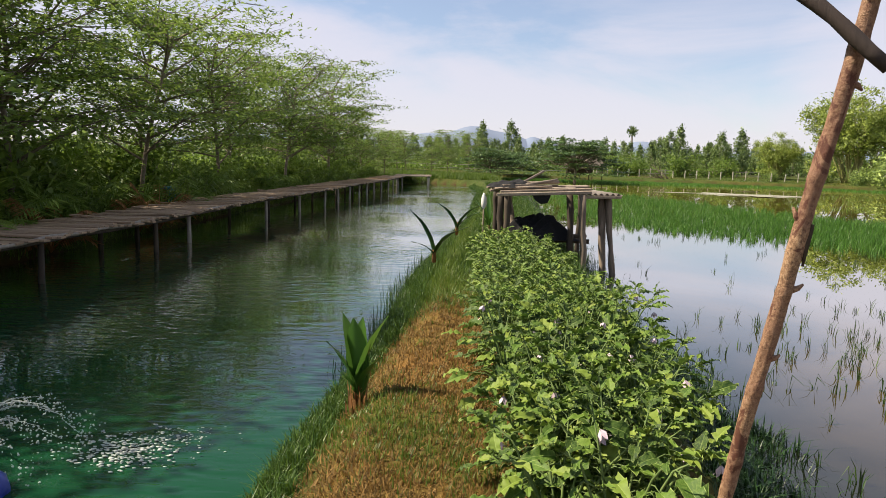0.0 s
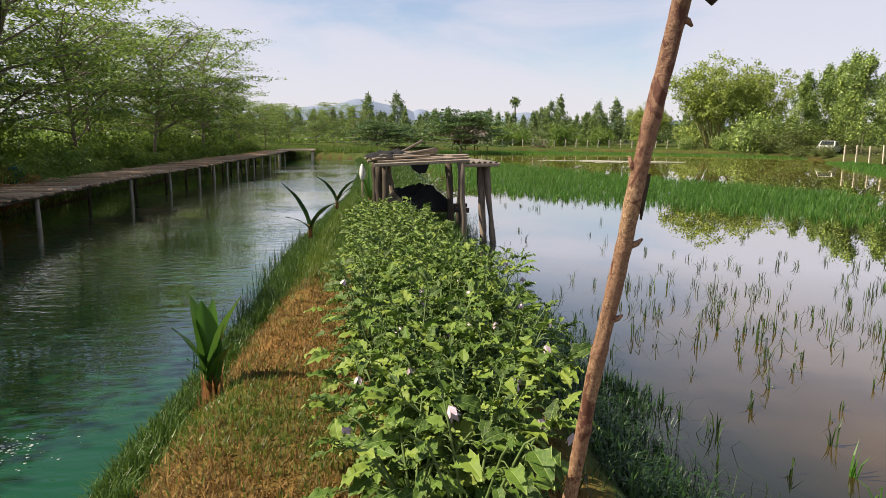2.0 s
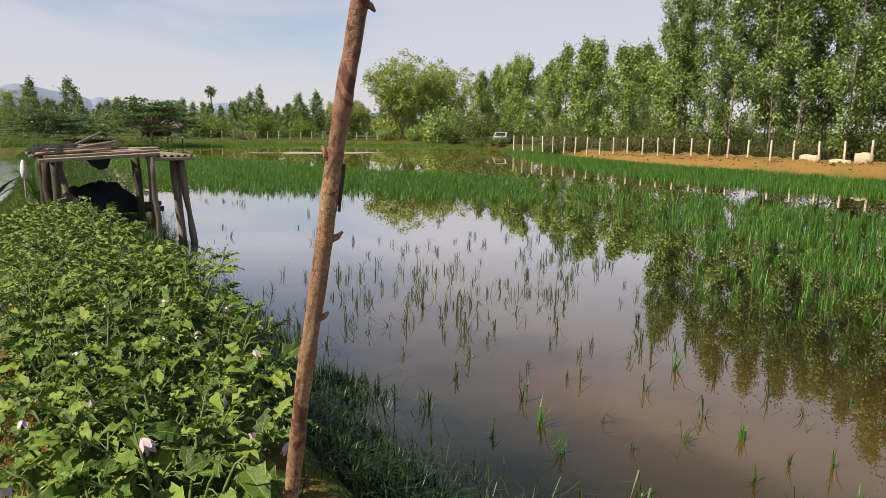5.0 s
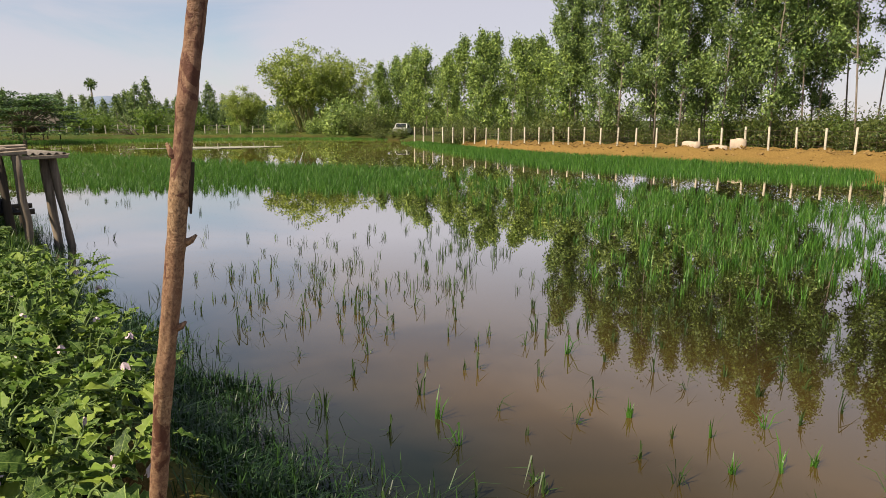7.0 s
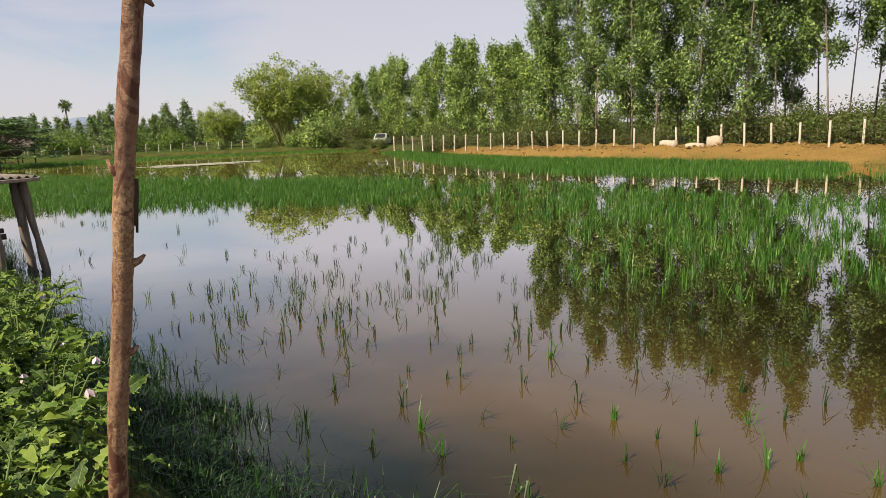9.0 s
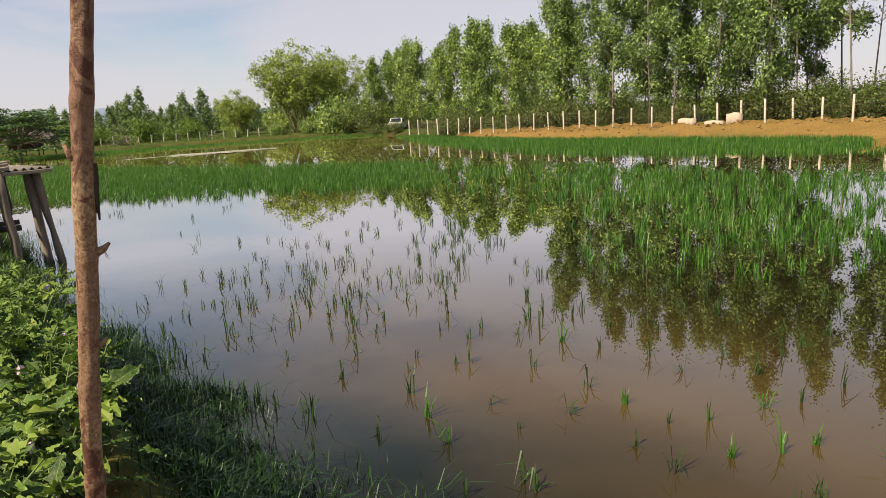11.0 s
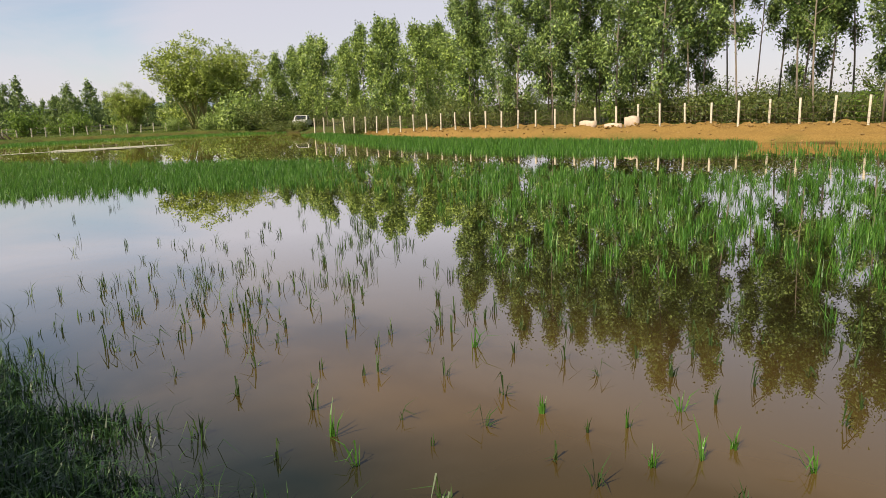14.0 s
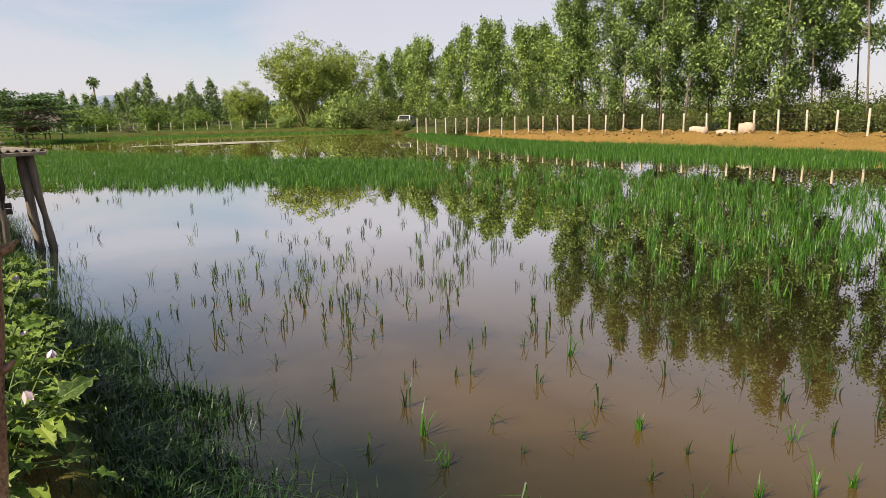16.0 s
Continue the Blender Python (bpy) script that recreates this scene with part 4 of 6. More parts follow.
def coconut_seedling(x, y, z, leaves, label, seed, shaggy=True, material=M_PALM):
    """leaves: (turn in degrees, length, width, outward lean)"""
    r = np.random.default_rng(seed)
    ob = thing("coconut_seedling", label, "palm", pose(x, y, z), "coconut seedlings")
    for turn, length, width, lean in leaves:
        a = radians(turn)
        out, side = np.array([math.cos(a), math.sin(a), 0]), np.array([-math.sin(a), math.cos(a), 0])
        n = 9
        u = np.linspace(0, 1, n)
        mid = np.outer(u * length * lean * (0.35 + 0.65 * u), out) + np.outer(length * u * (1 - 0.28 * lean * u), (0, 0, 1)) + (0, 0, 0.04)
        w = width * np.clip(np.sin(np.pi * np.clip(u * 0.86 + 0.1, 0, 1)) ** 0.8, 0.06, 1) * np.where(u > 0.97, 0.15, 1)
        vs, fs = [], []
        for i in range(n):
            fold = out * w[i] * 0.14
            for s in (-1, -0.5, 0, 0.5, 1):
                vs.append(mid[i] + side * w[i] * 0.5 * s - fold * abs(s) + (0, 0, 0.006 * math.sin(i * 2 + 3 * s)))
        for i in range(n - 1):
            for s in range(4):
                fs.append((i * 5 + s, i * 5 + s + 1, (i + 1) * 5 + s + 1, (i + 1) * 5 + s))
        b = MB()
        b.add(vs, fs)
        part("leaf", b.mesh("seedling_leaf", material, True), ob)
    b = MB()
    b.tube([(0, 0, -0.05), (0, 0, 0.1), (0, 0, 0.22)], [0.035, 0.03, 0.012], 8)
    part("stem", b.mesh("seedling_stem", M_DRYLEAF, True), ob)
    if shaggy:
        b = MB()
        rt = np.stack([r.normal(0, 0.035, 60), r.normal(0, 0.035, 60), np.zeros(60)], 1)
        q, t = blades(r, rt, r.uniform(0.1, 0.24, 60), 0.012, 0.6)
        b.quads(q)
        b.tris(t)
        part("dry_sheath", b.mesh("dry_sheath", M_DRYLEAF), ob, "withered brown fibre at the base")


coconut_seedling(-0.53, 4.2, 0.26, ((195, 0.48, 0.15, 0.42), (150, 0.62, 0.16, 0.20), (-15, 0.66, 0.17, 0.32), (250, 0.60, 0.17, 0.10), (330, 0.40, 0.12, 0.50), (60, 0.58, 0.16, 0.10), (215, 0.28, 0.10, 0.5)),
                 "green coconut seedling with brown fibrous base on the dike edge", 401)
coconut_seedling(-0.10, 9.9, 0.40, ((212, 0.84, 0.15, 0.52), (325, 0.66, 0.14, 0.90), (205, 0.34, 0.10, 1.1), (340, 0.50, 0.12, 0.6)), "dark coconut seedling with curved blades on the dike edge", 402, False, M_PALM_DARK)
coconut_seedling(0.32, 13.6, 0.40, ((215, 0.74, 0.14, 0.70), (325, 0.74, 0.14, 0.80), (345, 0.56, 0.12, 0.9)), "dark coconut seedling standing further along the dike", 403, False, M_PALM_DARK)
coconut_seedling(1.0, 14.0, 0.42, ((150, 0.7, 0.09, 0.5), (10, 0.8, 0.10, 0.5), (90, 0.8, 0.09, 0.3), (240, 0.7, 0.09, 0.6), (300, 0.6, 0.09, 0.8), (200, 0.6, 0.08, 0.9)), "bushy coconut seedling behind the wooden shelter", 404, False)


# ---- the walkway over the pond ----
FRONT = [(-5.62, 4.5), (-5.6, 8.4), (-5.5, 9.6), (-5.2, 13.2), (-4.98, 18.7), (-4.67, 21.4), (-4.4, 23.6), (-3.98, 28.8), (-3.0, 37.4), (-2.55, 44.6)]
fl = np.array(FRONT)
seg = np.hypot(*np.diff(fl, axis=0).T)
cum = np.concatenate([[0], np.cumsum(seg)])
jr = np.random.default_rng(31)


def on_front(d):
    p = np.array([np.interp(d, cum, fl[:, 0]), np.interp(d, cum, fl[:, 1])])
    q = np.array([np.interp(d + 0.1, cum, fl[:, 0]), np.interp(d + 0.1, cum, fl[:, 1])]) - np.array([np.interp(d - 0.1, cum, fl[:, 0]), np.interp(d - 0.1, cum, fl[:, 1])])
    return p, q / np.linalg.norm(q)


jetty = thing("walkway", "weathered plank walkway on posts along the pond", "walkway")
board_meshes = []
for i in range(6):
    b = MB()
    b.box((1.5 + jr.uniform(-0.14, 0.20), 0.124 + jr.uniform(-0.022, 0.006), 0.030), None, 0.25)
    board_meshes.append(b.mesh("plank", M_DECK))
b = MB()
b.box((1.5, 0.245, 0.03), None, 0.25)
WIDE = b.mesh("plank", M_DECK)
d = 0.0
while d < cum[-1] - 0.1:
    p, q = on_front(d)
    back = np.array([-q[1], q[0]])
    c = p + back * (0.70 + jr.uniform(-0.06, 0.06))
    part("plank", board_meshes[jr.integers(6)] if d < 30 else WIDE, jetty, "", pose(c[0], c[1], 0.655 + jr.normal(0, 0.012), jr.normal(0, 2.5), jr.normal(0, 0.9), math.degrees(math.atan2(back[1], back[0])) + jr.normal(0, 1.6)))
    d += 0.130 if d < 30 else 0.26
for side, z in ((0.04, 0.605), (1.25, 0.60)):
    b = MB()
    pts = []
    for d in np.arange(0, cum[-1], 0.9):
        p, q = on_front(d)
        c = p + np.array([-q[1], q[0]]) * side
        pts.append((c[0], c[1], z + jr.normal(0, 0.008)))
    b.tube(pts, 0.035, 6)
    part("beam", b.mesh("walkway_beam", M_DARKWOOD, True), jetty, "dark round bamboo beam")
b = MB()
pts = []
for d in np.arange(0, cum[-1], 0.6):
    p, q = on_front(d)
    c = p - np.array([-q[1], q[0]]) * 0.02
    pts.append((c[0], c[1], 0.645 + jr.normal(0, 0.012)))
b.tube(pts, 0.026, 7)
part("edge_pole", b.mesh("edge_pole", M_PALEPOST, True), jetty, "pale split bamboo along the front edge")
for d in (1.5, 4.7, 7.9, 9.33, 14.55, 17.5, 20.4, 22.6, 24.6, 26.4, 28.0, 29.6, 31.4, 33.4, 35.6, 37.8, 40.0):
    for side in (0.10, 1.2):
        p, q = on_front(d)
        c = p + np.array([-q[1], q[0]]) * side
        b = MB()
        lx, ly = jr.normal(0, 0.03, 2)
        b.tube([(0, 0, -0.5), (lx * 0.5, ly * 0.5, 0.1), (lx, ly, 0.60)], [0.048, 0.045, 0.040], 8)
        # nearest front posts take dark wood to stand in for the shade there
        part("post", b.mesh("walkway_post", M_PALEPOST if (side < 0.5 and d > 8.5) else M_DARKWOOD, True), jetty, "pale round post, darkened for shade at the near end" if side < 0.5 else "", pose(c[0], c[1], 0))

landing = thing("landing", "pale plank landing at the end of the walkway", "landing stage")
b = MB()
b.box((2.5, 0.24, 0.04), None, 0.25)
lm = b.mesh("plank", M_BOARD)
for i in range(17):
    part("plank", lm, landing, "", pose(-2.05, 45.0 + i * 0.25, 0.665 + jr.normal(0, 0.006), jr.normal(0, 1), 0, jr.normal(0, 1.5)))
b = MB()
b.tube([(0, 0, -0.5), (0, 0, 0.64)], 0.055, 8)
lp = b.mesh("post", M_CONCRETE, True)
for x, y in ((-1.0, 45.1), (-1.0, 47.0), (-1.0, 48.9), (-3.1, 45.1), (-3.1, 48.9)):
    part("post", lp, landing, "", pose(x, y, 0))
b = MB()
b.box((0.08, 4.3, 0.07))
for x in (-0.9, -3.2):
    part("beam", b.mesh("beam", M_DARKWOOD), landing, "", pose(x, 47.0, 0.61))
# a teal drum left on the bank
b = MB()
b.tube([(0, 0, 0), (0, 0, 0.04), (0, 0, 0.42), (0, 0, 0.5), (0, 0, 0.52)], [0.16, 0.18, 0.18, 0.17, 0.14], 16)
drum = thing("drum", "teal plastic drum standing behind the walkway", "drum", pose(-7.25, 17.6, 0.45))
part("body", b.mesh("drum_body", M_TEAL, True), drum)


# ---- the wooden shelter on the dike ----
shelter = thing("shelter", "low rickety wooden shelter with plank roof standing at the water", "shelter")


def leg(x0, y0, z0, x1, y1, z1, rad, material=M_POST, name="leg", label=""):
    b = MB()
    n = 7
    u = np.linspace(0, 1, n)
    lr = np.random.default_rng(int(abs(x0 * 1000 + y0 * 70)) + 3)
    pts = np.outer(1 - u, (0, 0, 0)) + np.outer(u, (x1 - x0, y1 - y0, z1 - z0))
    pts[1:-1] += lr.normal(0, rad * 0.18, (n - 2, 3)) * (1, 1, 0)
    b.tube(pts, rad * (1 + lr.normal(0, 0.08, n)), 9)
    part(name, b.mesh(name, material, True), shelter, label, pose(x0, y0, z0))


leg(2.33, 10.62, -0.4, 2.27, 10.70, 1.39, 0.052)
leg(2.20, 10.95, -0.4, 2.11, 11.0, 1.38, 0.056, M_DARKWOOD)
leg(2.98, 11.15, -0.4, 2.80, 11.2, 1.36, 0.052)
leg(2.82, 11.3, -0.4, 2.72, 11.3, 1.36, 0.060, M_POST)
leg(0.98, 10.9, 0.2, 0.96, 10.9, 1.36, 0.055, M_DARKWOOD)
leg(1.06, 10.8, 0.2, 1.06, 10.85, 1.36, 0.050, M_DARKWOOD)
leg(1.32, 11.6, 0.2, 1.20, 11.9, 1.36, 0.05, M_POST)
leg(1.0, 12.3, 0.2, 1.0, 12.3, 1.38, 0.05, M_DARKWOOD)
leg(2.6, 12.5, -0.4, 2.6, 12.5, 1.38, 0.05, M_DARKWOOD)
leg(1.0, 11.3, 0.60, 2.50, 11.12, 0.58, 0.04, M_DARKWOOD, "shelf_rail")
leg(1.0, 11.9, 0.60, 2.62, 11.9, 0.58, 0.04, M_DARKWOOD, "shelf_rail")


def roof_board(x0, y0, z0, x1, y1, z1, wid, thick, material=M_BOARD, name="roof_plank", label=""):
    b = MB()
    v = Vector((x1 - x0, y1 - y0, z1 - z0))
    b.box((v.length, wid, thick), None, 0.3)
    m = Matrix.Translation(((x0 + x1) / 2, (y0 + y1) / 2, (z0 + z1) / 2)) @ v.to_track_quat("X", "Z").to_matrix().to_4x4()
    part(name, b.mesh(name, material), shelter, label, m)


roof_board(0.88, 10.72, 1.355, 2.40, 10.70, 1.43, 0.10, 0.05)
roof_board(0.95, 10.86, 1.40, 2.42, 10.84, 1.475, 0.12, 0.035)
roof_board(0.80, 11.15, 1.40, 2.2, 11.2, 1.46, 0.20, 0.03)
roof_board(0.85, 11.5, 1.41, 2.3, 11.6, 1.46, 0.22, 0.03)
roof_board(0.80, 11.9, 1.42, 2.6, 12.0, 1.47, 0.24, 0.03)
roof_board(0.90, 12.3, 1.42, 2.7, 12.35, 1.47, 0.24, 0.03)
roof_board(0.86, 11.0, 1.44, 1.72, 11.25, 1.50, 0.15, 0.030, M_DARKWOOD)
roof_board(0.90, 11.3, 1.47, 1.9, 11.0, 1.52, 0.12, 0.028, M_DARKWOOD)
roof_board(0.84, 11.6, 1.45, 1.5, 11.35, 1.51, 0.16, 0.028, M_DARKWOOD)
roof_board(1.0, 10.98, 1.50, 2.05, 11.2, 1.50, 0.10, 0.025)
roof_board(2.25, 10.85, 1.345, 2.98, 11.1, 1.345, 0.07, 0.05)
roof_board(2.2, 12.3, 1.37, 2.95, 12.2, 1.36, 0.07, 0.05)
for x0, y0, z0, x1, y1, z1, rad in ((1.1, 10.95, 1.46, 1.98, 11.5, 1.60, 0.022), (1.0, 11.3, 1.50, 2.05, 11.75, 1.55, 0.028), (1.2, 11.1, 1.47, 1.9, 12.6, 1.72, 0.022), (0.86, 10.9, 1.44, 1.8, 10.95, 1.50, 0.022)):
    leg(x0, y0, z0, x1, y1, z1, rad, M_BOARD, "loose_stick", "pale loose stick lying on the roof")
# corrugated sheet at the water end
b = MB()
n = 44
uu = np.linspace(0, 1, n)
vs, fs = [], []
for t in (0, 1):
    for zz in (0.0, -0.008):
        for i in range(n):
            base_ = np.array([2.18, 10.82, 1.40]) * (1 - uu[i]) + np.array([3.02, 11.1, 1.385]) * uu[i]
            vs.append(base_ + np.array([-0.35, 1.4, 0.02]) * t + (0, 0, 0.020 * math.sin(uu[i] * 2 * math.pi * 8) + zz))
for i in range(n - 1):
    fs += [(i, i + 1, 2 * n + i + 1, 2 * n + i), (n + i, 3 * n + i, 3 * n + i + 1, n + i + 1), (i, n + i, n + i + 1, i + 1), (2 * n + i, 2 * n + i + 1, 3 * n + i + 1, 3 * n + i)]
b.add(vs, fs)
part("corrugated_sheet", b.mesh("corrugated_sheet", M_SHEET, True), shelter, "grey weathered corrugated roof sheet")


def draped(name, cx, cy, cz, sx, sy, sz, seed, material, n=26, power=2.0):
    """A lumpy heap of cloth or net."""
    b = MB()
    r = np.random.default_rng(seed)
    ph = r.uniform(0, 6.28, 8)
    vs = []
    for i in range(n):
        for j in range(n):
            u, v = i / (n - 1) * 2 - 1, j / (n - 1) * 2 - 1
            rad = min(1, math.hypot(u, v))
            h = max(0, 1 - rad ** power)
            lump = 0.14 * noise.noise(Vector((u * 5 + seed, v * 5, 1.7))) + 0.12 * noise.noise(Vector((u * 12, v * 12 + seed, 4.2))) + 0.30 * math.sin(4 * u + ph[0]) * math.sin(3.2 * v + ph[1]) + 0.16 * math.sin(9 * u + 3 * v + ph[2]) + 0.10 * math.sin(15 * v - 7 * u + ph[3])
            edge = 1 + 0.10 * math.sin(math.atan2(v, u) * 5 + ph[4]) + 0.06 * math.sin(math.atan2(v, u) * 11 + ph[5])
            vs.append((cx + sx * u * edge, cy + sy * v * edge, cz + sz * h * (1 + lump)))
    fs = [(i * n + j, (i + 1) * n + j, (i + 1) * n + j + 1, i * n + j + 1) for i in range(n - 1) for j in range(n - 1)]
    b.add(vs, fs)
    return b.mesh(name, material, True)


net = thing("net_heap", "heap of black netting piled on the shelter's shelf", "net")
part("netting", draped("netting", 1.62, 11.3, 0.61, 0.66, 0.42, 0.32, 4, M_NET, 46, 2.4), net)
tarp = thing("tarp", "crumpled black plastic sheet thrown on the shelter roof", "tarp")
part("sheet", draped("sheet", 1.16, 11.35, 1.46, 0.36, 0.46, 0.11, 9, M_NET, 34, 2.6), tarp)
b = MB()
vs = [(x, 10.68 + 0.02 * math.sin(9 * x), z) for x, z in ((1.42, 1.40), (1.50, 1.28), (1.60, 1.22), (1.70, 1.24), (1.76, 1.40))]
vs += [(x, y + 0.03, z) for x, y, z in vs]
b.add(vs, [(0, 1, 2, 3, 4), (9, 8, 7, 6, 5), (0, 5, 6, 1), (1, 6, 7, 2), (2, 7, 8, 3), (3, 8, 9, 4)])
part("hanging_corner", b.mesh("hanging_corner", M_NET), tarp)
bag = thing("bag", "white plastic bag tied over a stake", "bag")
b = MB()
b.tube([(0.75, 11.9, 1.03), (0.75, 11.9, 1.07), (0.755, 11.9, 1.15), (0.75, 11.9, 1.23), (0.745, 11.9, 1.29), (0.74, 11.9, 1.32)], [0.014, 0.042, 0.056, 0.046, 0.024, 0.008], 14)
part("bag_skin", b.mesh("bag_skin", M_WHITE, True), bag)
b = MB()
b.tube([(0.75, 11.9, 0.3), (0.75, 11.9, 1.25)], 0.014, 6)
part("stake", b.mesh("stake", M_BOARD, True), bag)


# ---- the pole close by ----
pole = thing("pole", "leaning wooden pole with peeling reddish-brown bark", "pole")
p0, p1 = np.array([0.883, 2.152, 0.15]), np.array([1.042, 1.649, 2.50])
b = MB()
n, sides = 260, 26
u = np.linspace(0, 1, n)
pts = np.outer(1 - u, p0) + np.outer(u, p1)
bow = 0.010 - 0.020 * ((u - 0.56) / 0.40) ** 2
pts[:, 0] += -0.85 * bow + 0.002 * np.sin(u * 23 + 1)
pts[:, 1] += -0.5 * bow
rad = 0.0226 - 0.0014 * u + 0.0008 * np.sin(u * 60)
for c_ in (0.22, 0.36, 0.47, 0.60, 0.74, 0.88):
    rad += 0.0022 * np.exp(-((u - c_) / 0.008) ** 2)
vs = []
for i in range(n):
    for j in range(sides):
        a = j * 2 * math.pi / sides
        o = Vector((math.cos(a) * 0.8, math.sin(a) * 0.8, u[i] * 55))
        flake = noise.noise(o * 1.6) * 0.0012 + noise.noise(Vector((math.cos(a) * 2.2, math.sin(a) * 2.2, u[i] * 24 + 7))) * 0.0014
        scar = max(0.0, noise.noise(Vector((math.cos(a) * 1.1 + 5, math.sin(a) * 1.1, u[i] * 11))) - 0.25) * 0.009
        rr_ = rad[i] + flake - scar
        vs.append((pts[i][0] + rr_ * math.cos(a), pts[i][1] + rr_ * math.sin(a), pts[i][2]))
fs = [(i * sides + j, i * sides + (j + 1) % sides, (i + 1) * sides + (j + 1) % sides, (i + 1) * sides + j) for i in range(n - 1) for j in range(sides)]
b.add(vs, fs + [tuple(range(sides))[::-1], tuple(range((n - 1) * sides, n * sides))])
part("shaft", b.mesh("pole_shaft", M_POLE, True), pole)


def on_pole(z):
    t = (z - p0[2]) / (p1[2] - p0[2])
    w_ = 0.010 - 0.020 * ((t - 0.56) / 0.40) ** 2
    return p0 * (1 - t) + p1 * t + np.array([-0.85 * w_, -0.5 * w_, 0])


for z, dx, dy, ln, up_ in ((1.575, 0.042, -0.012, 0.020, 0.012), (1.36, 0.032, -0.02, 0.012, 0.010), (1.78, -0.030, 0.005, 0.014, 0.024), (2.12, 0.030, -0.02, 0.012, -0.012)):
    c = on_pole(z)
    b = MB()
    b.tube([c + (dx * 0.3, dy * 0.3, -up_ * 0.6), c + (dx * 0.8, dy * 0.8, 0), c + (dx * 1.1, dy, up_)], [0.012, 0.008, 0.003], 7)
    part("knot", b.mesh("knot", M_POLE, True), pole, "dark broken twig stub")
# bark strip peeling away
b = MB()
for x_off, top, bottom in ((0.021, 1.76, 1.640), (0.017, 1.72, 1.655)):
    vs = []
    for i in range(7):
        t = i / 6
        c = on_pole(top + (bottom - top) * t)
        wv = 0.0036 * (1.02 - t) ** 0.5 * (1 + 0.25 * math.sin(6 * t))
        c = c + np.array([x_off * 0.8 + 0.008 * t, -0.014, 0])
        vs += [c + (-wv, 0, 0), c + (wv, -0.006, 0), c + (wv, 0.0, 0), c + (-wv, 0.006, 0)]
    fs = [(i * 4 + j, i * 4 + (j + 1) % 4, i * 4 + 4 + (j + 1) % 4, i * 4 + 4 + j) for i in range(6) for j in range(4)] + [(3, 2, 1, 0), (24, 25, 26, 27)]
    b.add(vs, fs)
part("bark_strip", b.mesh("bark_strip", M_DARKWOOD), pole, "dark loose strip of bark")
crossbar = thing("crossbar", "dark branch lashed across the top of the pole", "branch")
b = MB()
c0, c1 = np.array([0.595, 1.91, 2.64]), np.array([1.060, 1.632, 2.162])
u = np.linspace(0, 1, 14)
pts = np.outer(1 - u, c0) + np.outer(u, c1)
pts[:, 2] += 0.008 * np.sin(u * 11)
b.tube(pts, 0.021 - 0.003 * u + 0.0012 * np.sin(u * 31), 12)
part("branch", b.mesh("crossbar_branch", M_DARKBRANCH, True), crossbar)
b = MB()
for k_ in range(4):
    a = np.linspace(0, 2 * np.pi, 16)
    c = on_pole(2.34 + 0.007 * k_)
    b.tube(np.stack([c[0] + 0.032 * np.cos(a) - 0.002, c[1] - 0.01 + 0.034 * np.sin(a), c[2] + 0.012 * np.sin(a + k_)], 1), 0.003, 5, False)
b.tube([c + (0.03, -0.04, -0.02), c + (0.035, -0.045, -0.09), c + (0.025, -0.045, -0.13)], 0.0015, 4)
part("binding", b.mesh("binding", M_RUBBER, True), crossbar, "black string binding")


# ---- eggplants ----
er = np.random.default_rng(91)


def egg_leaf_mesh(seed, length=0.16, width=0.105, n=10, m=9):
    """A lobed, crinkled leaf with a pale margin and midrib."""
    r = np.random.default_rng(seed)
    vs, rim = [], []
    ph = r.uniform(0, 6.28, 4)
    marks = np.concatenate([[-1, -0.93], np.linspace(-0.72, -0.06, (m - 5) // 2), [0], np.linspace(0.06, 0.72, (m - 5) // 2), [0.93, 1]])
    for i in range(n):
        u = i / (n - 1)
        for s in marks:
            lobe = 1 + 0.17 * math.sin(u * 15 + ph[0] + (1.3 if s > 0 else 0)) + 0.07 * math.sin(u * 33 + ph[3])
            half = width * 0.5 * max(0.02, math.sin(math.pi * min(1, u ** 0.75 * 0.97 + 0.03)) ** 0.8) * lobe
            x = u * length
            y = half * s
            z = -0.34 * length * u * u + 0.30 * abs(y) + 0.010 * math.sin(26 * u + 5 * s + ph[1]) * abs(s) + 0.011 * math.sin(38 * u + ph[2] + (3 if s > 0 else 0)) * abs(s) ** 2
            vs.append((x, y, z))
            rim.append(1.0 if abs(s) > 0.99 else 0.75 if s == 0 else 0.9 if u > 0.99 else 0.0)
    m = len(marks)
    fs = [(i * m + j, (i + 1) * m + j, (i + 1) * m + j + 1, i * m + j + 1) for i in range(n - 1) for j in range(m - 1)]
    return np.array(vs), fs, np.array(rim)


LEAF_SHAPES = [egg_leaf_mesh(500 + i, 0.128 + 0.012 * (i % 3), 0.066 + 0.009 * (i % 4)) for i in range(7)]

FAR_SHAPES = [egg_leaf_mesh(500 + i, 0.135 + 0.012 * (i % 3), 0.064 + 0.009 * (i % 4), 6, 7) for i in range(7)]


def with_rim(me, rim):
    lay_ = me.color_attributes.new("rim", "FLOAT_COLOR", "POINT")
    rr = np.ones((len(rim), 4), np.float32)
    rr[:, :3] = np.asarray(rim)[:, None]
    lay_.data.foreach_set("color", rr.reshape(-1))
    return me


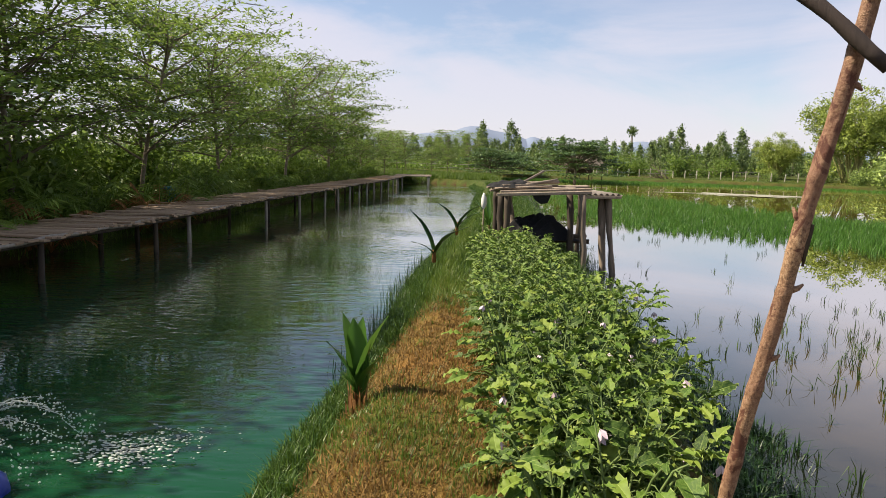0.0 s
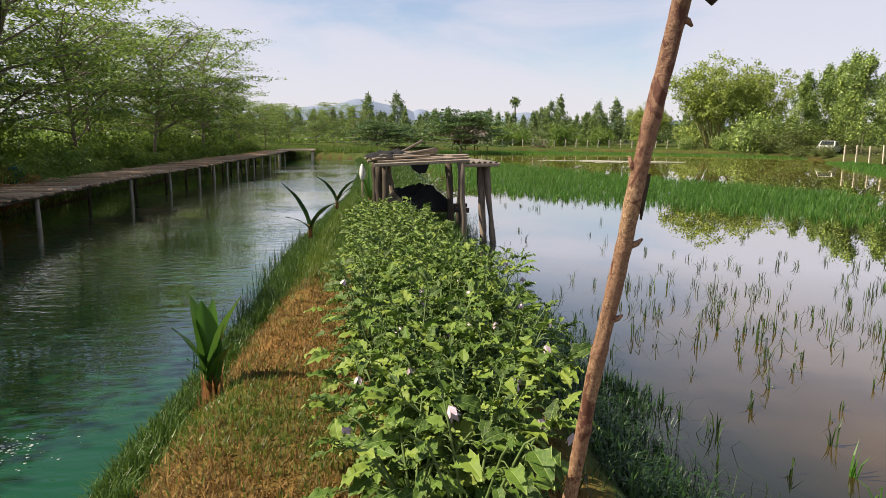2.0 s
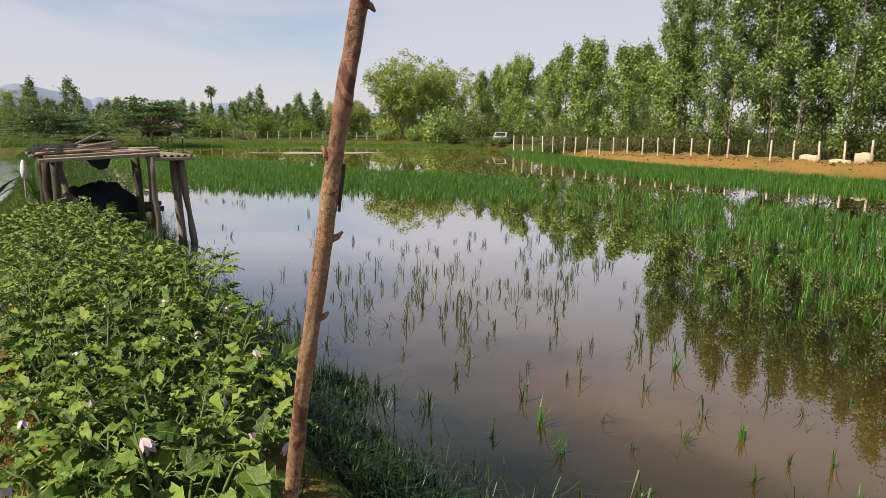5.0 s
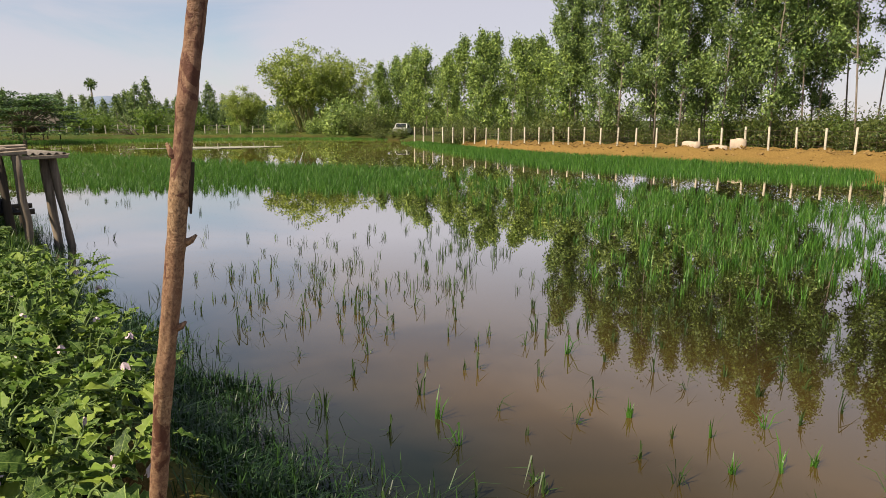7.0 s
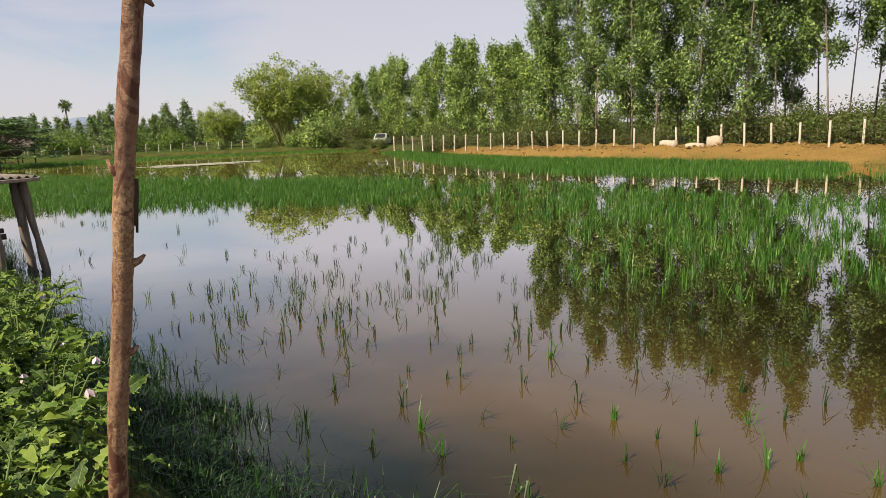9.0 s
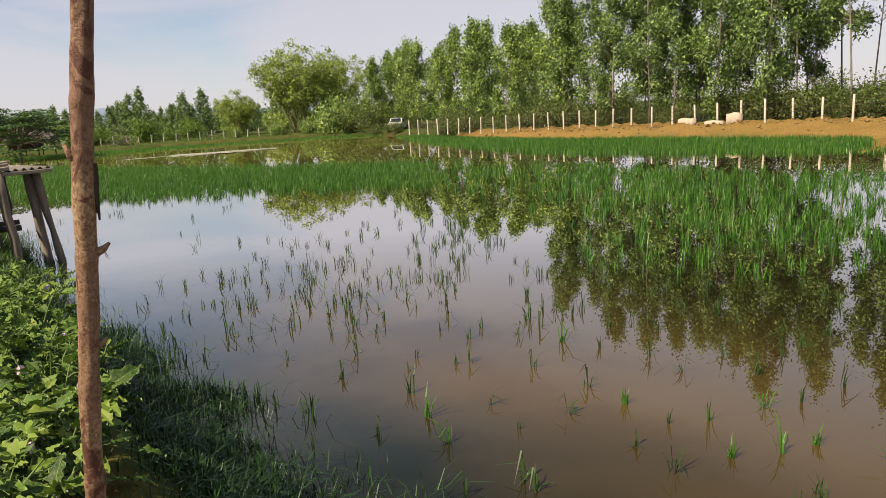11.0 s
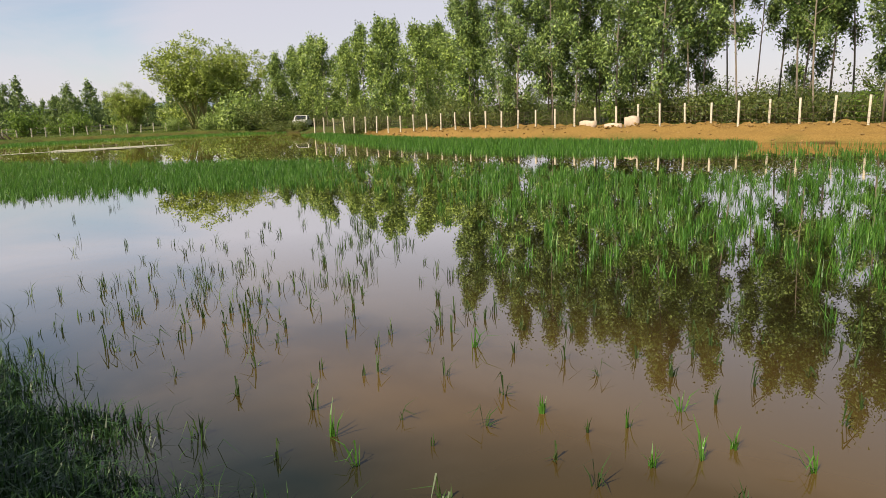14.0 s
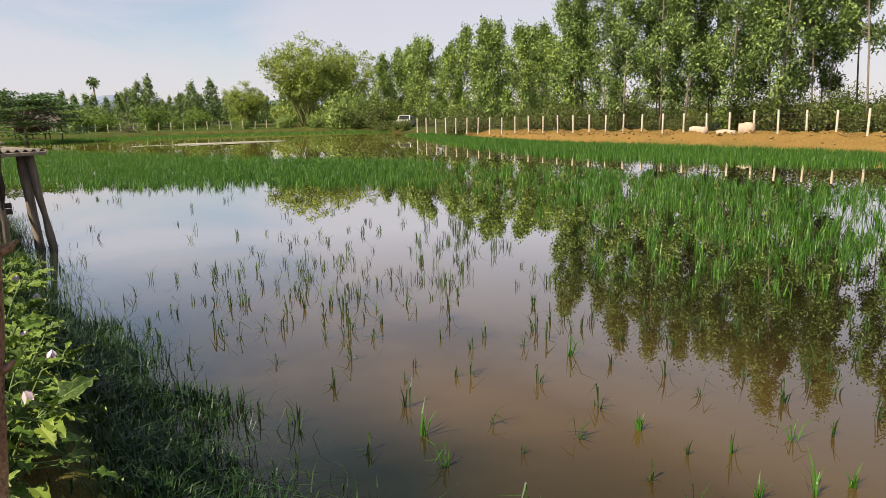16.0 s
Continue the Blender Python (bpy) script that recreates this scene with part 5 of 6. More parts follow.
LEAF_MESHES = []
for vs, fs, rim in LEAF_SHAPES:
    b = MB()
    b.add(vs, fs)
    LEAF_MESHES.append(with_rim(b.mesh("eggplant_leaf", M_EGG_LEAF, True), rim))
b = MB()
for k_ in range(5):
    a = k_ * 2 * math.pi / 5
    o = np.array([math.cos(a), math.sin(a), 0])
    s = np.array([-math.sin(a), math.cos(a), 0])
    b.add([o * 0.002, o * 0.014 + s * 0.012 - (0, 0, 0.016), o * 0.020 + s * 0.005 - (0, 0, 0.032), o * 0.027 - (0, 0, 0.036), o * 0.020 - s * 0.005 - (0, 0, 0.032), o * 0.014 - s * 0.012 - (0, 0, 0.016)], [(0, 1, 2, 5), (5, 2, 3, 4)])
FLOWER = b.mesh("flower", M_PETAL)


def basis(along, up_):
    x = Vector(along).normalized()
    y = Vector(up_).cross(x).normalized()
    z = x.cross(y)
    return Matrix((x, y, z)).transposed().to_4x4()


def eggplant(x, y, z, H, spread, n_leaf, seed, near):
    r = np.random.default_rng(seed)
    ob = thing("eggplant", "bushy eggplant with broad pale-edged green leaves" if near else "leafy green eggplant on the dike", "eggplant", pose(x, y, z), "eggplants on the dike")
    wood = MB()
    stems = []
    for i in range(7):
        a = i * 2.4 + r.uniform(-0.4, 0.4)
        out = spread * r.uniform(0.35, 1.0)
        st = np.array([(0, 0, -0.03), (math.cos(a) * out * 0.25, math.sin(a) * out * 0.25, H * 0.35), (math.cos(a) * out * 0.65, math.sin(a) * out * 0.65, H * 0.70), (math.cos(a) * out, math.sin(a) * out, H * r.uniform(0.82, 1.05) * (1 - 0.18 * (out / spread) ** 2))])
        wood.tube(st, [0.008, 0.006, 0.0045, 0.002], 5)
        stems.append(st)
    vs_all, fs_all, rim_all, cnt = [], [], [], 0
    for i in range(n_leaf + (34 if near and n_leaf > 50 else 0)):
        tip = i < 4 * len(stems)
        low = i >= n_leaf
        st = stems[i % len(stems)] if tip else stems[r.integers(len(stems))]
        t = r.uniform(0.93, 1.0) if tip else r.uniform(0.12, 0.45) if low else r.uniform(0.03, 0.98) ** 0.85
        p = np.array([np.interp(t, (0, 0.35, 0.7, 1), st[:, c]) for c in range(3)])
        a = math.atan2(p[1], p[0]) + r.normal(0, 1.0)
        pet = r.uniform(0.005, 0.02) if tip else spread * r.uniform(0.35, 0.8) if low else r.uniform(0.03, 0.07)
        d = np.array([math.cos(a), math.sin(a), r.uniform(0.4, 1.6) if tip else r.uniform(-0.15, 0.75) * (0.3 + 0.7 * t) - 0.25 * (1 - t)])
        d /= np.linalg.norm(d)
        q = p + d * pet
        wood.tube([p, (p + q) / 2 + (0, 0, 0.15 * pet), q], [0.003, 0.0025, 0.002], 3, False)
        nup = np.array([r.normal(0, 0.35), r.normal(0, 0.35), 1.0])
        sc = r.uniform(0.45, 1.0) * (1.05 - 0.45 * max(0, t - 0.8) / 0.2) * (0.95 if near else 0.82)
        m = Matrix.Translation(q) @ basis(d, nup) @ Matrix.Diagonal((sc, sc * r.uniform(0.8, 1.1), sc, 1))
        k_ = int(r.integers(len(LEAF_SHAPES)))
        if near:
            part("leaf", LEAF_MESHES[k_], ob, "", m)
        else:
            v, f, rm = FAR_SHAPES[k_]
            mm = np.array(m)
            vs_all.append(v @ mm[:3, :3].T + mm[:3, 3])
            fs_all += [tuple(i_ + cnt for i_ in q_) for q_ in f]
            rim_all.append(rm)
            cnt += len(v)
    if not near:
        me = bpy.data.meshes.new("foliage")
        me.from_pydata(np.concatenate(vs_all).tolist(), [], fs_all)
        me.materials.append(M_EGG_LEAF)
        me.polygons.foreach_set("use_smooth", [True] * len(me.polygons))
        part("foliage", with_rim(me, np.concatenate(rim_all)), ob)
    part("stem", wood.mesh("eggplant_stem", M_EGG_STEM, True), ob)
    if near:
        for i in range(2 if seed % 3 else 1):
            st = stems[i]
            part("flower", FLOWER, ob, "drooping pale lilac flower", pose(*(st[-1] * 0.92 + np.array([0.02, -0.03, -0.03])), r.uniform(-30, 30), r.uniform(-30, 30), 0))
    return ob


EGG_AT = [(1.22, 1.93)]
for j in range(19):
    y = 2.25 + j * 0.44
    lo, hi = np.interp(y, [2, 4, 8, 11], [0.53, 0.48, 0.62, 0.95]), np.interp(y, [2, 2.6, 3.3, 4.5, 8, 11], [0.56, 0.74, 1.00, 1.26, 1.25, 1.25])
    for i in range(3):
        EGG_AT.append((lo + (hi - lo) * i / 2 + er.uniform(-0.1, 0.1), y + er.uniform(-0.15, 0.15)))
far_kinds = []
for j, (x, y) in enumerate(EGG_AT):
    z = float(land(x, y)[0])
    near = y < 5.0
    H = 0.66 * er.uniform(0.85, 1.1) + (0.42 - z) * 0.6
    if y < 1.95:
        eggplant(x, y, z, 0.24, 0.06, 12, 600 + j, True)
        continue
    if near:
        eggplant(x, y, z, H, 0.35, 118, 600 + j, True)
    elif len(far_kinds) < 7:
        far_kinds.append(eggplant(x, y, z, 0.50, 0.37, 150, 600 + j, False))
    else:
        copy_thing(far_kinds[j % 7], pose(x, y, z - 0.02, 0, 0, er.uniform(0, 360)))


# ---- fences ----
def fence_post(parent, x, y, z, h, mesh, tilt):
    part("post", mesh, parent, "", pose(x, y, z, tilt[0], tilt[1], 0) @ Matrix.Diagonal((1, 1, h, 1)))


fr = np.random.default_rng(41)
b = MB()
b.box((1.0, 0.085, 0.085), pose(0, 0, 0.5, 0, -90, 0), 0.2)
POST_MESH = b.mesh("fence_post", M_CONCRETE)
fence = thing("fence", "pale concrete post fence with rusty wire along the orange bank", "fence")
fx, fy = [p[0] for p in FENCE], [p[1] for p in FENCE]
wire_lines = [[] for _ in range(5)]
y = -14.0
while y < 40.5:
    x = float(np.interp(y, fy, fx))
    top = float(np.interp(y, [-14, 5, 20, 38], [1.66, 1.62, 1.47, 1.36])) + fr.normal(0, 0.03)
    fence_post(fence, x, y, 0.25, top - 0.25, POST_MESH, (fr.normal(0, 1.2), fr.normal(0, 1.2)))
    for i in range(5):
        wire_lines[i].append((x - 0.045, y, 0.55 + 0.2 * i * (top - 0.55) / 0.95))
    y += 1.21 + fr.normal(0, 0.04)
for line in wire_lines:
    b = MB()
    b.tube(line, 0.007, 3)
    part("wire", b.mesh("fence_wire", M_WIRE), fence)
b = MB()
for i in range(len(wire_lines[0]) - 1):
    for q in range(5):
        t = q / 5
        a = np.array(wire_lines[0][i]) * (1 - t) + np.array(wire_lines[0][i + 1]) * t
        c = np.array(wire_lines[4][i]) * (1 - t) + np.array(wire_lines[4][i + 1]) * t
        b.tube([a, c], 0.004, 3, False)
part("wire_mesh", b.mesh("wire_mesh", M_WIRE), fence, "rusty wire mesh")

far_fence = thing("fence", "pale concrete post fence along the far bank", "fence")
pts = []
for i in range(20):
    t = i / 19
    x, y = 38.5 + (18 - 38.5) * t, 67 + (78 - 67) * t
    pts.append((x, y))
    fence_post(far_fence, x, y, 0.3, 1.05 + fr.normal(0, 0.05), POST_MESH, (fr.normal(0, 2), fr.normal(0, 2)))
for zz in (0.75, 1.05, 1.3):
    b = MB()
    b.tube([(x, y - 0.05, zz) for x, y in pts], 0.008, 3)
    part("wire", b.mesh("fence_wire", M_WIRE), far_fence)
rail_fence = thing("rail_fence", "weathered rail fence in the far field", "fence")
b = MB()
b.box((3.1, 0.07, 0.09), None, 0.2)
RAIL = b.mesh("rail", M_CONCRETE)
for i in range(16):
    x = -8 + i * 3.0
    fence_post(rail_fence, x, 84, 0.3, 1.1, POST_MESH, (0, 0))
    for zz in (0.75, 1.2):
        part("rail", RAIL, rail_fence, "", pose(x + 1.5, 83.93, zz, 0, fr.normal(0, 0.5), 0))

# cream sacks lying against the fence
for j, (y, l_, h_) in enumerate(((16.3, 0.95, 0.42), (14.9, 0.95, 0.36), (13.9, 0.75, 0.58))):
    x = float(np.interp(y, fy, fx)) - 0.45
    b = MB()
    n = 12
    vs, fs = [], []
    for i in range(n):
        t = i / (n - 1) * 2 - 1
        rr = (1 - abs(t) ** 9) ** 0.5
        for q in range(10):
            a = q / 10 * 2 * math.pi
            vs.append((0.22 * rr * math.copysign(abs(math.cos(a)) ** 0.35, math.cos(a)), l_ / 2 * t, h_ / 2 + h_ / 2 * rr * math.copysign(abs(math.sin(a)) ** 0.35, math.sin(a)) * (1 + 0.10 * math.sin(5 * t + j))))
    fs = [(i * 10 + q, i * 10 + (q + 1) % 10, (i + 1) * 10 + (q + 1) % 10, (i + 1) * 10 + q) for i in range(n - 1) for q in range(10)]
    b.add(vs, fs)
    sk = thing("sack", "full cream sack lying at the foot of the fence", "sack", pose(x, y, float(land(x, y)[0]) - 0.03), "sacks by the fence")
    part("sack_body", b.mesh("sack_body", M_SACK, True), sk)

# clods of dug earth on the bank
b = MB()
cl = np.random.default_rng(44)
ball = bmesh.new()
bmesh.ops.create_icosphere(ball, subdivisions=1, radius=1.0)
bv = np.array([v.co[:] for v in ball.verts])
bf = [tuple(v.index for v in f.verts) for f in ball.faces]
ball.free()
for i in range(1600):
    y = cl.uniform(-12, 39)
    x = float(np.interp(y, fy, fx)) - 0.15 - abs(cl.normal(0, 0.9))
    s = cl.uniform(0.02, 0.06) * (1 if i % 9 else 1.7)
    b.add(bv * (1 + cl.normal(0, 0.30, (len(bv), 1))) * (s * 1.2, s * 1.2, s * 0.8) + (x, y, float(land(x, y)[0]) + 0.1 * s), bf)
thing("earth_clods", "loose clods of orange earth along the fence", "earth", None, "", "stuff", b.mesh("earth_clods", M_SOIL))

# a small grey pickup parked by the trees
car = thing("pickup", "small dusty white pickup parked at the corner of the fence", "car", pose(43.4, 52.6, 0.30, 0, 0, 215) @ Matrix.Scale(0.82, 4))
b = MB()
prof = [(-1.9, 0.35), (-1.9, 0.95), (-0.5, 1.0), (-0.35, 1.5), (0.7, 1.52), (1.15, 1.0), (1.9, 0.88), (1.95, 0.4)]
vs = [(x, s * 0.78 * (0.88 if z > 1.2 else 1), z) for s in (-1, 1) for x, z in prof]
n = len(prof)
b.add(vs, [tuple(range(n))[::-1], tuple(range(n, 2 * n))] + [(i, (i + 1) % n, n + (i + 1) % n, n + i) for i in range(n)])
part("body", b.mesh("car_body", M_CAR), car)
for s in (-1, 1):
    b = MB()
    b.add([(-0.3, s * 0.79, 1.02), (0.62, s * 0.79, 1.02), (0.55, s * 0.725, 1.42), (-0.22, s * 0.725, 1.42)], [(0, 1, 2, 3)])
    part("side_window", b.mesh("side_window", M_GLASS), car, "dark glass")
b = MB()
b.add([(1.13, -0.66, 1.06), (1.13, 0.66, 1.06), (0.76, 0.6, 1.48), (0.76, -0.6, 1.48)], [(0, 1, 2, 3)])
part("windscreen", b.mesh("windscreen", M_GLASS), car, "dark glass", pose(0.02, 0, 0.01))
for x in (-1.2, 1.25):
    for s in (-1, 1):
        b = MB()
        b.tube([(x, s * 0.66, 0.3), (x, s * 0.82, 0.3)], 0.3, 14)
        wheel = part("wheel", b.mesh("wheel", M_RUBBER), car)
        b = MB()
        b.tube([(x, s * 0.80, 0.3), (x, s * 0.83, 0.3)], [0.17, 0.15], 12)
        part("rim", b.mesh("rim", M_CONCRETE), wheel, "pale steel rim")

# thatched hut behind the flat-topped tree
hut = thing("hut", "small grey thatched hut behind the dark tree", "hut", pose(14.2, 67.0, 0.35, 0, 0, 15) @ Matrix.Scale(0.8, 4))
b = MB()
b.add([(-2.1, -1.6, 1.5), (2.1, -1.6, 1.5), (2.1, 1.6, 1.5), (-2.1, 1.6, 1.5), (-1.9, 0, 2.7), (1.9, 0, 2.7), (-2.1, -1.6, 1.38), (2.1, -1.6, 1.38), (2.1, 1.6, 1.38), (-2.1, 1.6, 1.38)],
      [(0, 1, 5, 4), (2, 3, 4, 5), (1, 2, 5), (3, 0, 4), (6, 7, 1, 0), (7, 8, 2, 1), (8, 9, 3, 2), (9, 6, 0, 3), (9, 8, 7, 6)])
part("roof", b.mesh("hut_roof", M_THATCH), hut)
b = MB()
b.tube([(0, 0, -0.2), (0, 0, 1.45)], 0.06, 7)
hp = b.mesh("hut_post", M_DARKWOOD, True)
for x in (-1.8, 0, 1.8):
    for y in (-1.3, 1.3):
        part("post", hp, hut, "", pose(x, y, 0))
b = MB()
b.box((3.4, 0.06, 0.9), None, 0.1)
part("wall", b.mesh("hut_wall", M_DARKWOOD), hut, "", pose(0, 1.25, 0.75))

# fallen dead branch on the far bank
dead = thing("dead_branch", "grey dead tree limb lying on the far bank", "branch", pose(24.0, 71.5, 0.3))
b = MB()
dr = np.random.default_rng(55)
for i in range(14):
    a = dr.uniform(2.2, 3.4)
    ln = dr.uniform(0.8, 3.2)
    st = limb(dr, (dr.uniform(-0.6, 0.6), dr.uniform(-0.4, 0.4), -0.1), (math.cos(a), dr.normal(0, 0.4), dr.uniform(0.25, 1.0)), ln, 0.35, 4)
    b = MB()
    b.tube(st, np.linspace(0.06, 0.012, 5), 5)
    part("limb", b.mesh("dead_limb", M_BARK, True), dead)
# thin sugar palm far away
sp = thing("sugar_palm", "thin tall palm far beyond the fields", "palm", pose(29.7, 106.0, 0.3))
b = MB()
b.tube([(0, 0, -0.2), (0.1, 0, 3.6), (0, 0, 6.3)], [0.20, 0.14, 0.11], 7)
part("trunk", b.mesh("palm_trunk", M_BARK, True), sp)
b = MB()
sr = np.random.default_rng(56)
cc = unit(sr.normal(size=(260, 3))) * sr.uniform(0.2, 0.85, (260, 1)) + (0, 0, 6.6)
b.quads(leaf_quads(sr, cc, unit(cc - (0, 0, 6.6)), 0.5, 0.14))
part("crown", b.mesh("palm_crown", M_EUC), sp)


# ---- rice and grass ----
def scatter(r, poly, count, keep=None):
    poly = np.asarray(poly, float)
    lo, hi = poly.min(0), poly.max(0)
    got = []
    total = 0
    while total < count:
        p = r.uniform(lo, hi, (count * 2, 2))
        ok = inside(p[:, 0], p[:, 1], poly)
        if keep is not None:
            ok &= r.uniform(0, 1, len(p)) < keep(p[:, 0], p[:, 1])
        got.append(p[ok])
        total += ok.sum()
    return np.concatenate(got)[:count]


def blade_field(name, label, category, material, r, pts, z, per, h, w, spread, lean=0.35, simple=False):
    n = len(pts)
    roots = np.repeat(np.column_stack([pts, np.broadcast_to(z, (n,))]), per, 0)
    roots[:, :2] += r.normal(0, spread, (n * per, 2))
    hs = np.repeat(r.uniform(0.65, 1.2, n), per) * r.uniform(0.7, 1.15, n * per) * np.repeat(np.broadcast_to(h, (n,)), per)
    q, t = blades(r, roots, hs, w * r.uniform(0.7, 1.3, n * per), lean, simple)
    b_ = MB()
    if q is not None:
        b_.quads(q)
    b_.tris(t)
    return thing(name, label, category, None, "", "stuff", b_.mesh(name, material))


gr = np.random.default_rng(61)
BELT = [(3.4, 24), (4.8, 19.6), (5.9, 18.2), (7.2, 17.1), (8.8, 16.0), (10.6, 13.2), (10.4, 11.0), (9.4, 7.8), (7.4, 5.6), (6.7, 4.0), (6.9, 2.6), (6.5, 1.0), (6.8, -6), (24, -8), (22, 4), (18.0, 5.5), (18.4, 9.0), (18.4, 13.5),
        (18.6, 18.4), (17.2, 21.6), (15.2, 27.5), (13.6, 33.5), (12.0, 40), (10, 50), (6, 55), (5, 45), (4.4, 33)]


def belt_keep(x, y):
    """Dense at the far side, thin in the middle, looser towards the near right-hand corner."""
    d_ = edge_distance(x, y, BELT)
    w_ = 0.8 * waves(x, y, 0.9)
    dense_ = smooth(-0.6, 1.6, y - 1.14 * x + 0.6 + w_)
    near_ = smooth(1.2, -1.4, y - 0.70 * x - 1.2 + w_)
    amount = np.maximum(0.14, np.maximum(dense_, 0.27 * near_))
    fringe = 0.10 + 0.90 * smooth(0.1, 2.8, d_ + 0.8 * waves(x, y, 1.3))
    return amount * fringe * (0.35 + 0.65 * smooth(-0.3, 0.3, waves(x, y, 3.3))) * np.clip(16 / np.hypot(x, y), 0.45, 1)


blade_field("rice", "dense bright green young rice standing in water", "rice", M_RICE, gr, scatter(gr, BELT, 10000, belt_keep), 0.0, 12, 0.20, 0.0105, 0.028, 0.7, True)
STRIP = [(35.8, 43.6), (28, 31), (23.8, 22.5), (21.6, 17.2), (21.2, 13.2), (22.2, 7.4), (25.8, 6.6), (28.5, 7.6), (28.9, 10.4), (29.6, 15.7), (30.4, 22.7), (33, 31.5), (38.5, 44)]
blade_field("rice", "strip of green rice along the foot of the orange bank", "rice", M_RICE, gr, scatter(gr, STRIP, 6500), 0.0, 8, 0.22, 0.014, 0.08, 0.4, True)
blade_field("rice", "thin rice in the shallow water before the orange bank", "rice", M_RICE, gr, scatter(gr, [(22.2, 10), (28.5, 10), (27.4, 1), (26.5, -6), (22, -6), (22.4, 4)], 700, lambda x, y: 0.15 + 0.85 * smooth(25.5, 22.5, x)), 0.0, 6, 0.20, 0.014, 0.08, 0.4, True)
FAR_END = [(6, 64), (14, 61), (22, 60), (30, 60), (36, 56), (40, 51), (41, 52), (40.5, 57.5), (34, 63.5), (26, 67), (18, 69.5), (6, 70)]
blade_field("rice", "thin rice at the far end of the paddy", "rice", M_RICE, gr, scatter(gr, FAR_END, 3500), 0.0, 6, 0.24, 0.02, 0.10, 0.4, True)

FAR_THIN = [(14, 46), (17.4, 31), (20, 24), (24, 24), (28, 32), (35, 44), (38, 50), (34, 57), (24, 61), (12, 61)]
blade_field("rice", "thin yellow-green growth in the far shallow water", "rice", M_GRASS, gr, scatter(gr, FAR_THIN, 800, lambda x, y: 0.15 + 0.85 * smooth(-0.1, 0.4, waves(x, y, 0.5))), 0.0, 6, 0.11, 0.02, 0.16, 0.6, True)

# single clumps of rice seedlings in the open water
CLUMPS = []
cr = np.random.default_rng(71)
for i in range(14):
    b = MB()
    lush = i % 5 == 0
    nb = int(cr.integers(9, 14)) if lush else int(cr.integers(3, 8))
    roots = np.column_stack([cr.normal(0, 0.010, (nb, 2)), np.full(nb, -0.03)])
    hs = cr.uniform(0.07, 0.24, nb) * (1.0 if i % 3 else 0.7)
    q, t = blades(cr, roots, hs, 0.0105, 1.2 if i % 2 else 0.5)
    vs, fs = [(0, 0, -0.03)], []
    for qq, tt in zip(q, t):
        k0 = len(vs)
        vs += [tuple(qq[0]), tuple(qq[1]), tuple(qq[2]), tuple(qq[3]), tuple(tt[2])]
        fs += [(0, k0, k0 + 1), (k0, k0 + 1, k0 + 2, k0 + 3), (k0 + 3, k0 + 2, k0 + 4)]
    if i % 2:
        for s in range(2):
            a = cr.uniform(0, 6.28)
            bend = np.array([math.cos(a), math.sin(a), 0])
            h_ = cr.uniform(0.06, 0.16)
            sd = np.array([-bend[1], bend[0], 0]) * 0.0045
            k0 = len(vs)
            tipp = bend * cr.uniform(0.08, 0.16) + (0, 0, h_ * cr.uniform(0.1, 0.7))
            knee = bend * 0.02 + (0, 0, h_)
            vs += [tuple(knee - sd), tuple(knee + sd), tuple(tipp)]
            fs += [(0, k0, k0 + 1), (k0, k0 + 1, k0 + 2)]
    b.add(vs, fs)
    CLUMPS.append(b.mesh("rice_clump", M_RICE if lush else M_SEEDLING))
THIN = [i for i in range(14) if i % 5]
OPEN = [(2.1, 1.0), (2.2, 4), (2.5, 9), (3.3, 13.5), (4.6, 18.6), (6.2, 17.6), (7.6, 16.6), (9, 13), (9.3, 10.8), (8.2, 8), (7.2, 5.6), (6.8, 3.4), (7.2, 0), (6, -3), (3.4, -1)]


def open_keep(x, y):
    return np.clip(1.0 - 0.93 * smooth(6.0, 9.5, y - 0.35 * (x - 4)), 0, 1) * (0.35 + 0.65 * smooth(-0.4, 0.5, waves(x, y, 1.6)))


KNOWN = [(3.40, 3.01), (3.03, 3.19), (2.89, 2.85), (3.73, 1.63), (3.27, 2.66), (3.94, 2.38), (3.61, 2.56), (4.03, 2.71), (4.60, 3.36), (3.87, 2.05), (4.06, 1.90), (4.40, 1.73), (3.94, 1.46),
         (4.14, 1.36), (4.62, 1.60), (4.13, 0.99), (3.42, 4.46), (2.98, 4.78), (3.53, 4.99), (3.28, 5.56), (2.98, 5.82), (4.61, 5.27), (3.05, 4.14), (3.19, 3.54), (2.70, 3.26), (4.62, 2.35),
         (5.05, 2.27), (4.05, 3.20), (4.19, 3.98), (4.60, 4.65), (4.67, 3.05), (4.77, 2.68), (2.77, 7.22)]
LUSH_AT = {(2.89, 2.85), (3.73, 1.63), (3.03, 3.19), (4.06, 1.90), (4.40, 1.73), (3.94, 1.46), (4.14, 1.36), (4.60, 3.36), (3.94, 2.38), (4.13, 0.99)}
kn = np.array(KNOWN)
spots = [tuple(p) for p in scatter(cr, OPEN, 540, open_keep) if np.hypot(*(kn - p).T).min() > (0.34 if p[0] + p[1] < 8.5 else 0.12)] + KNOWN
spots.sort(key=lambda q: q[0] ** 2 + q[1] ** 2)
far_spots, spots = spots[290:], spots[:290]
fq = np.array(far_spots)
blade_field("rice_seedlings", "far sparse rice seedlings in open water", "rice seedling", M_SEEDLING, cr, fq, -0.02, 6, 0.17, 0.008, 0.02, 0.9)
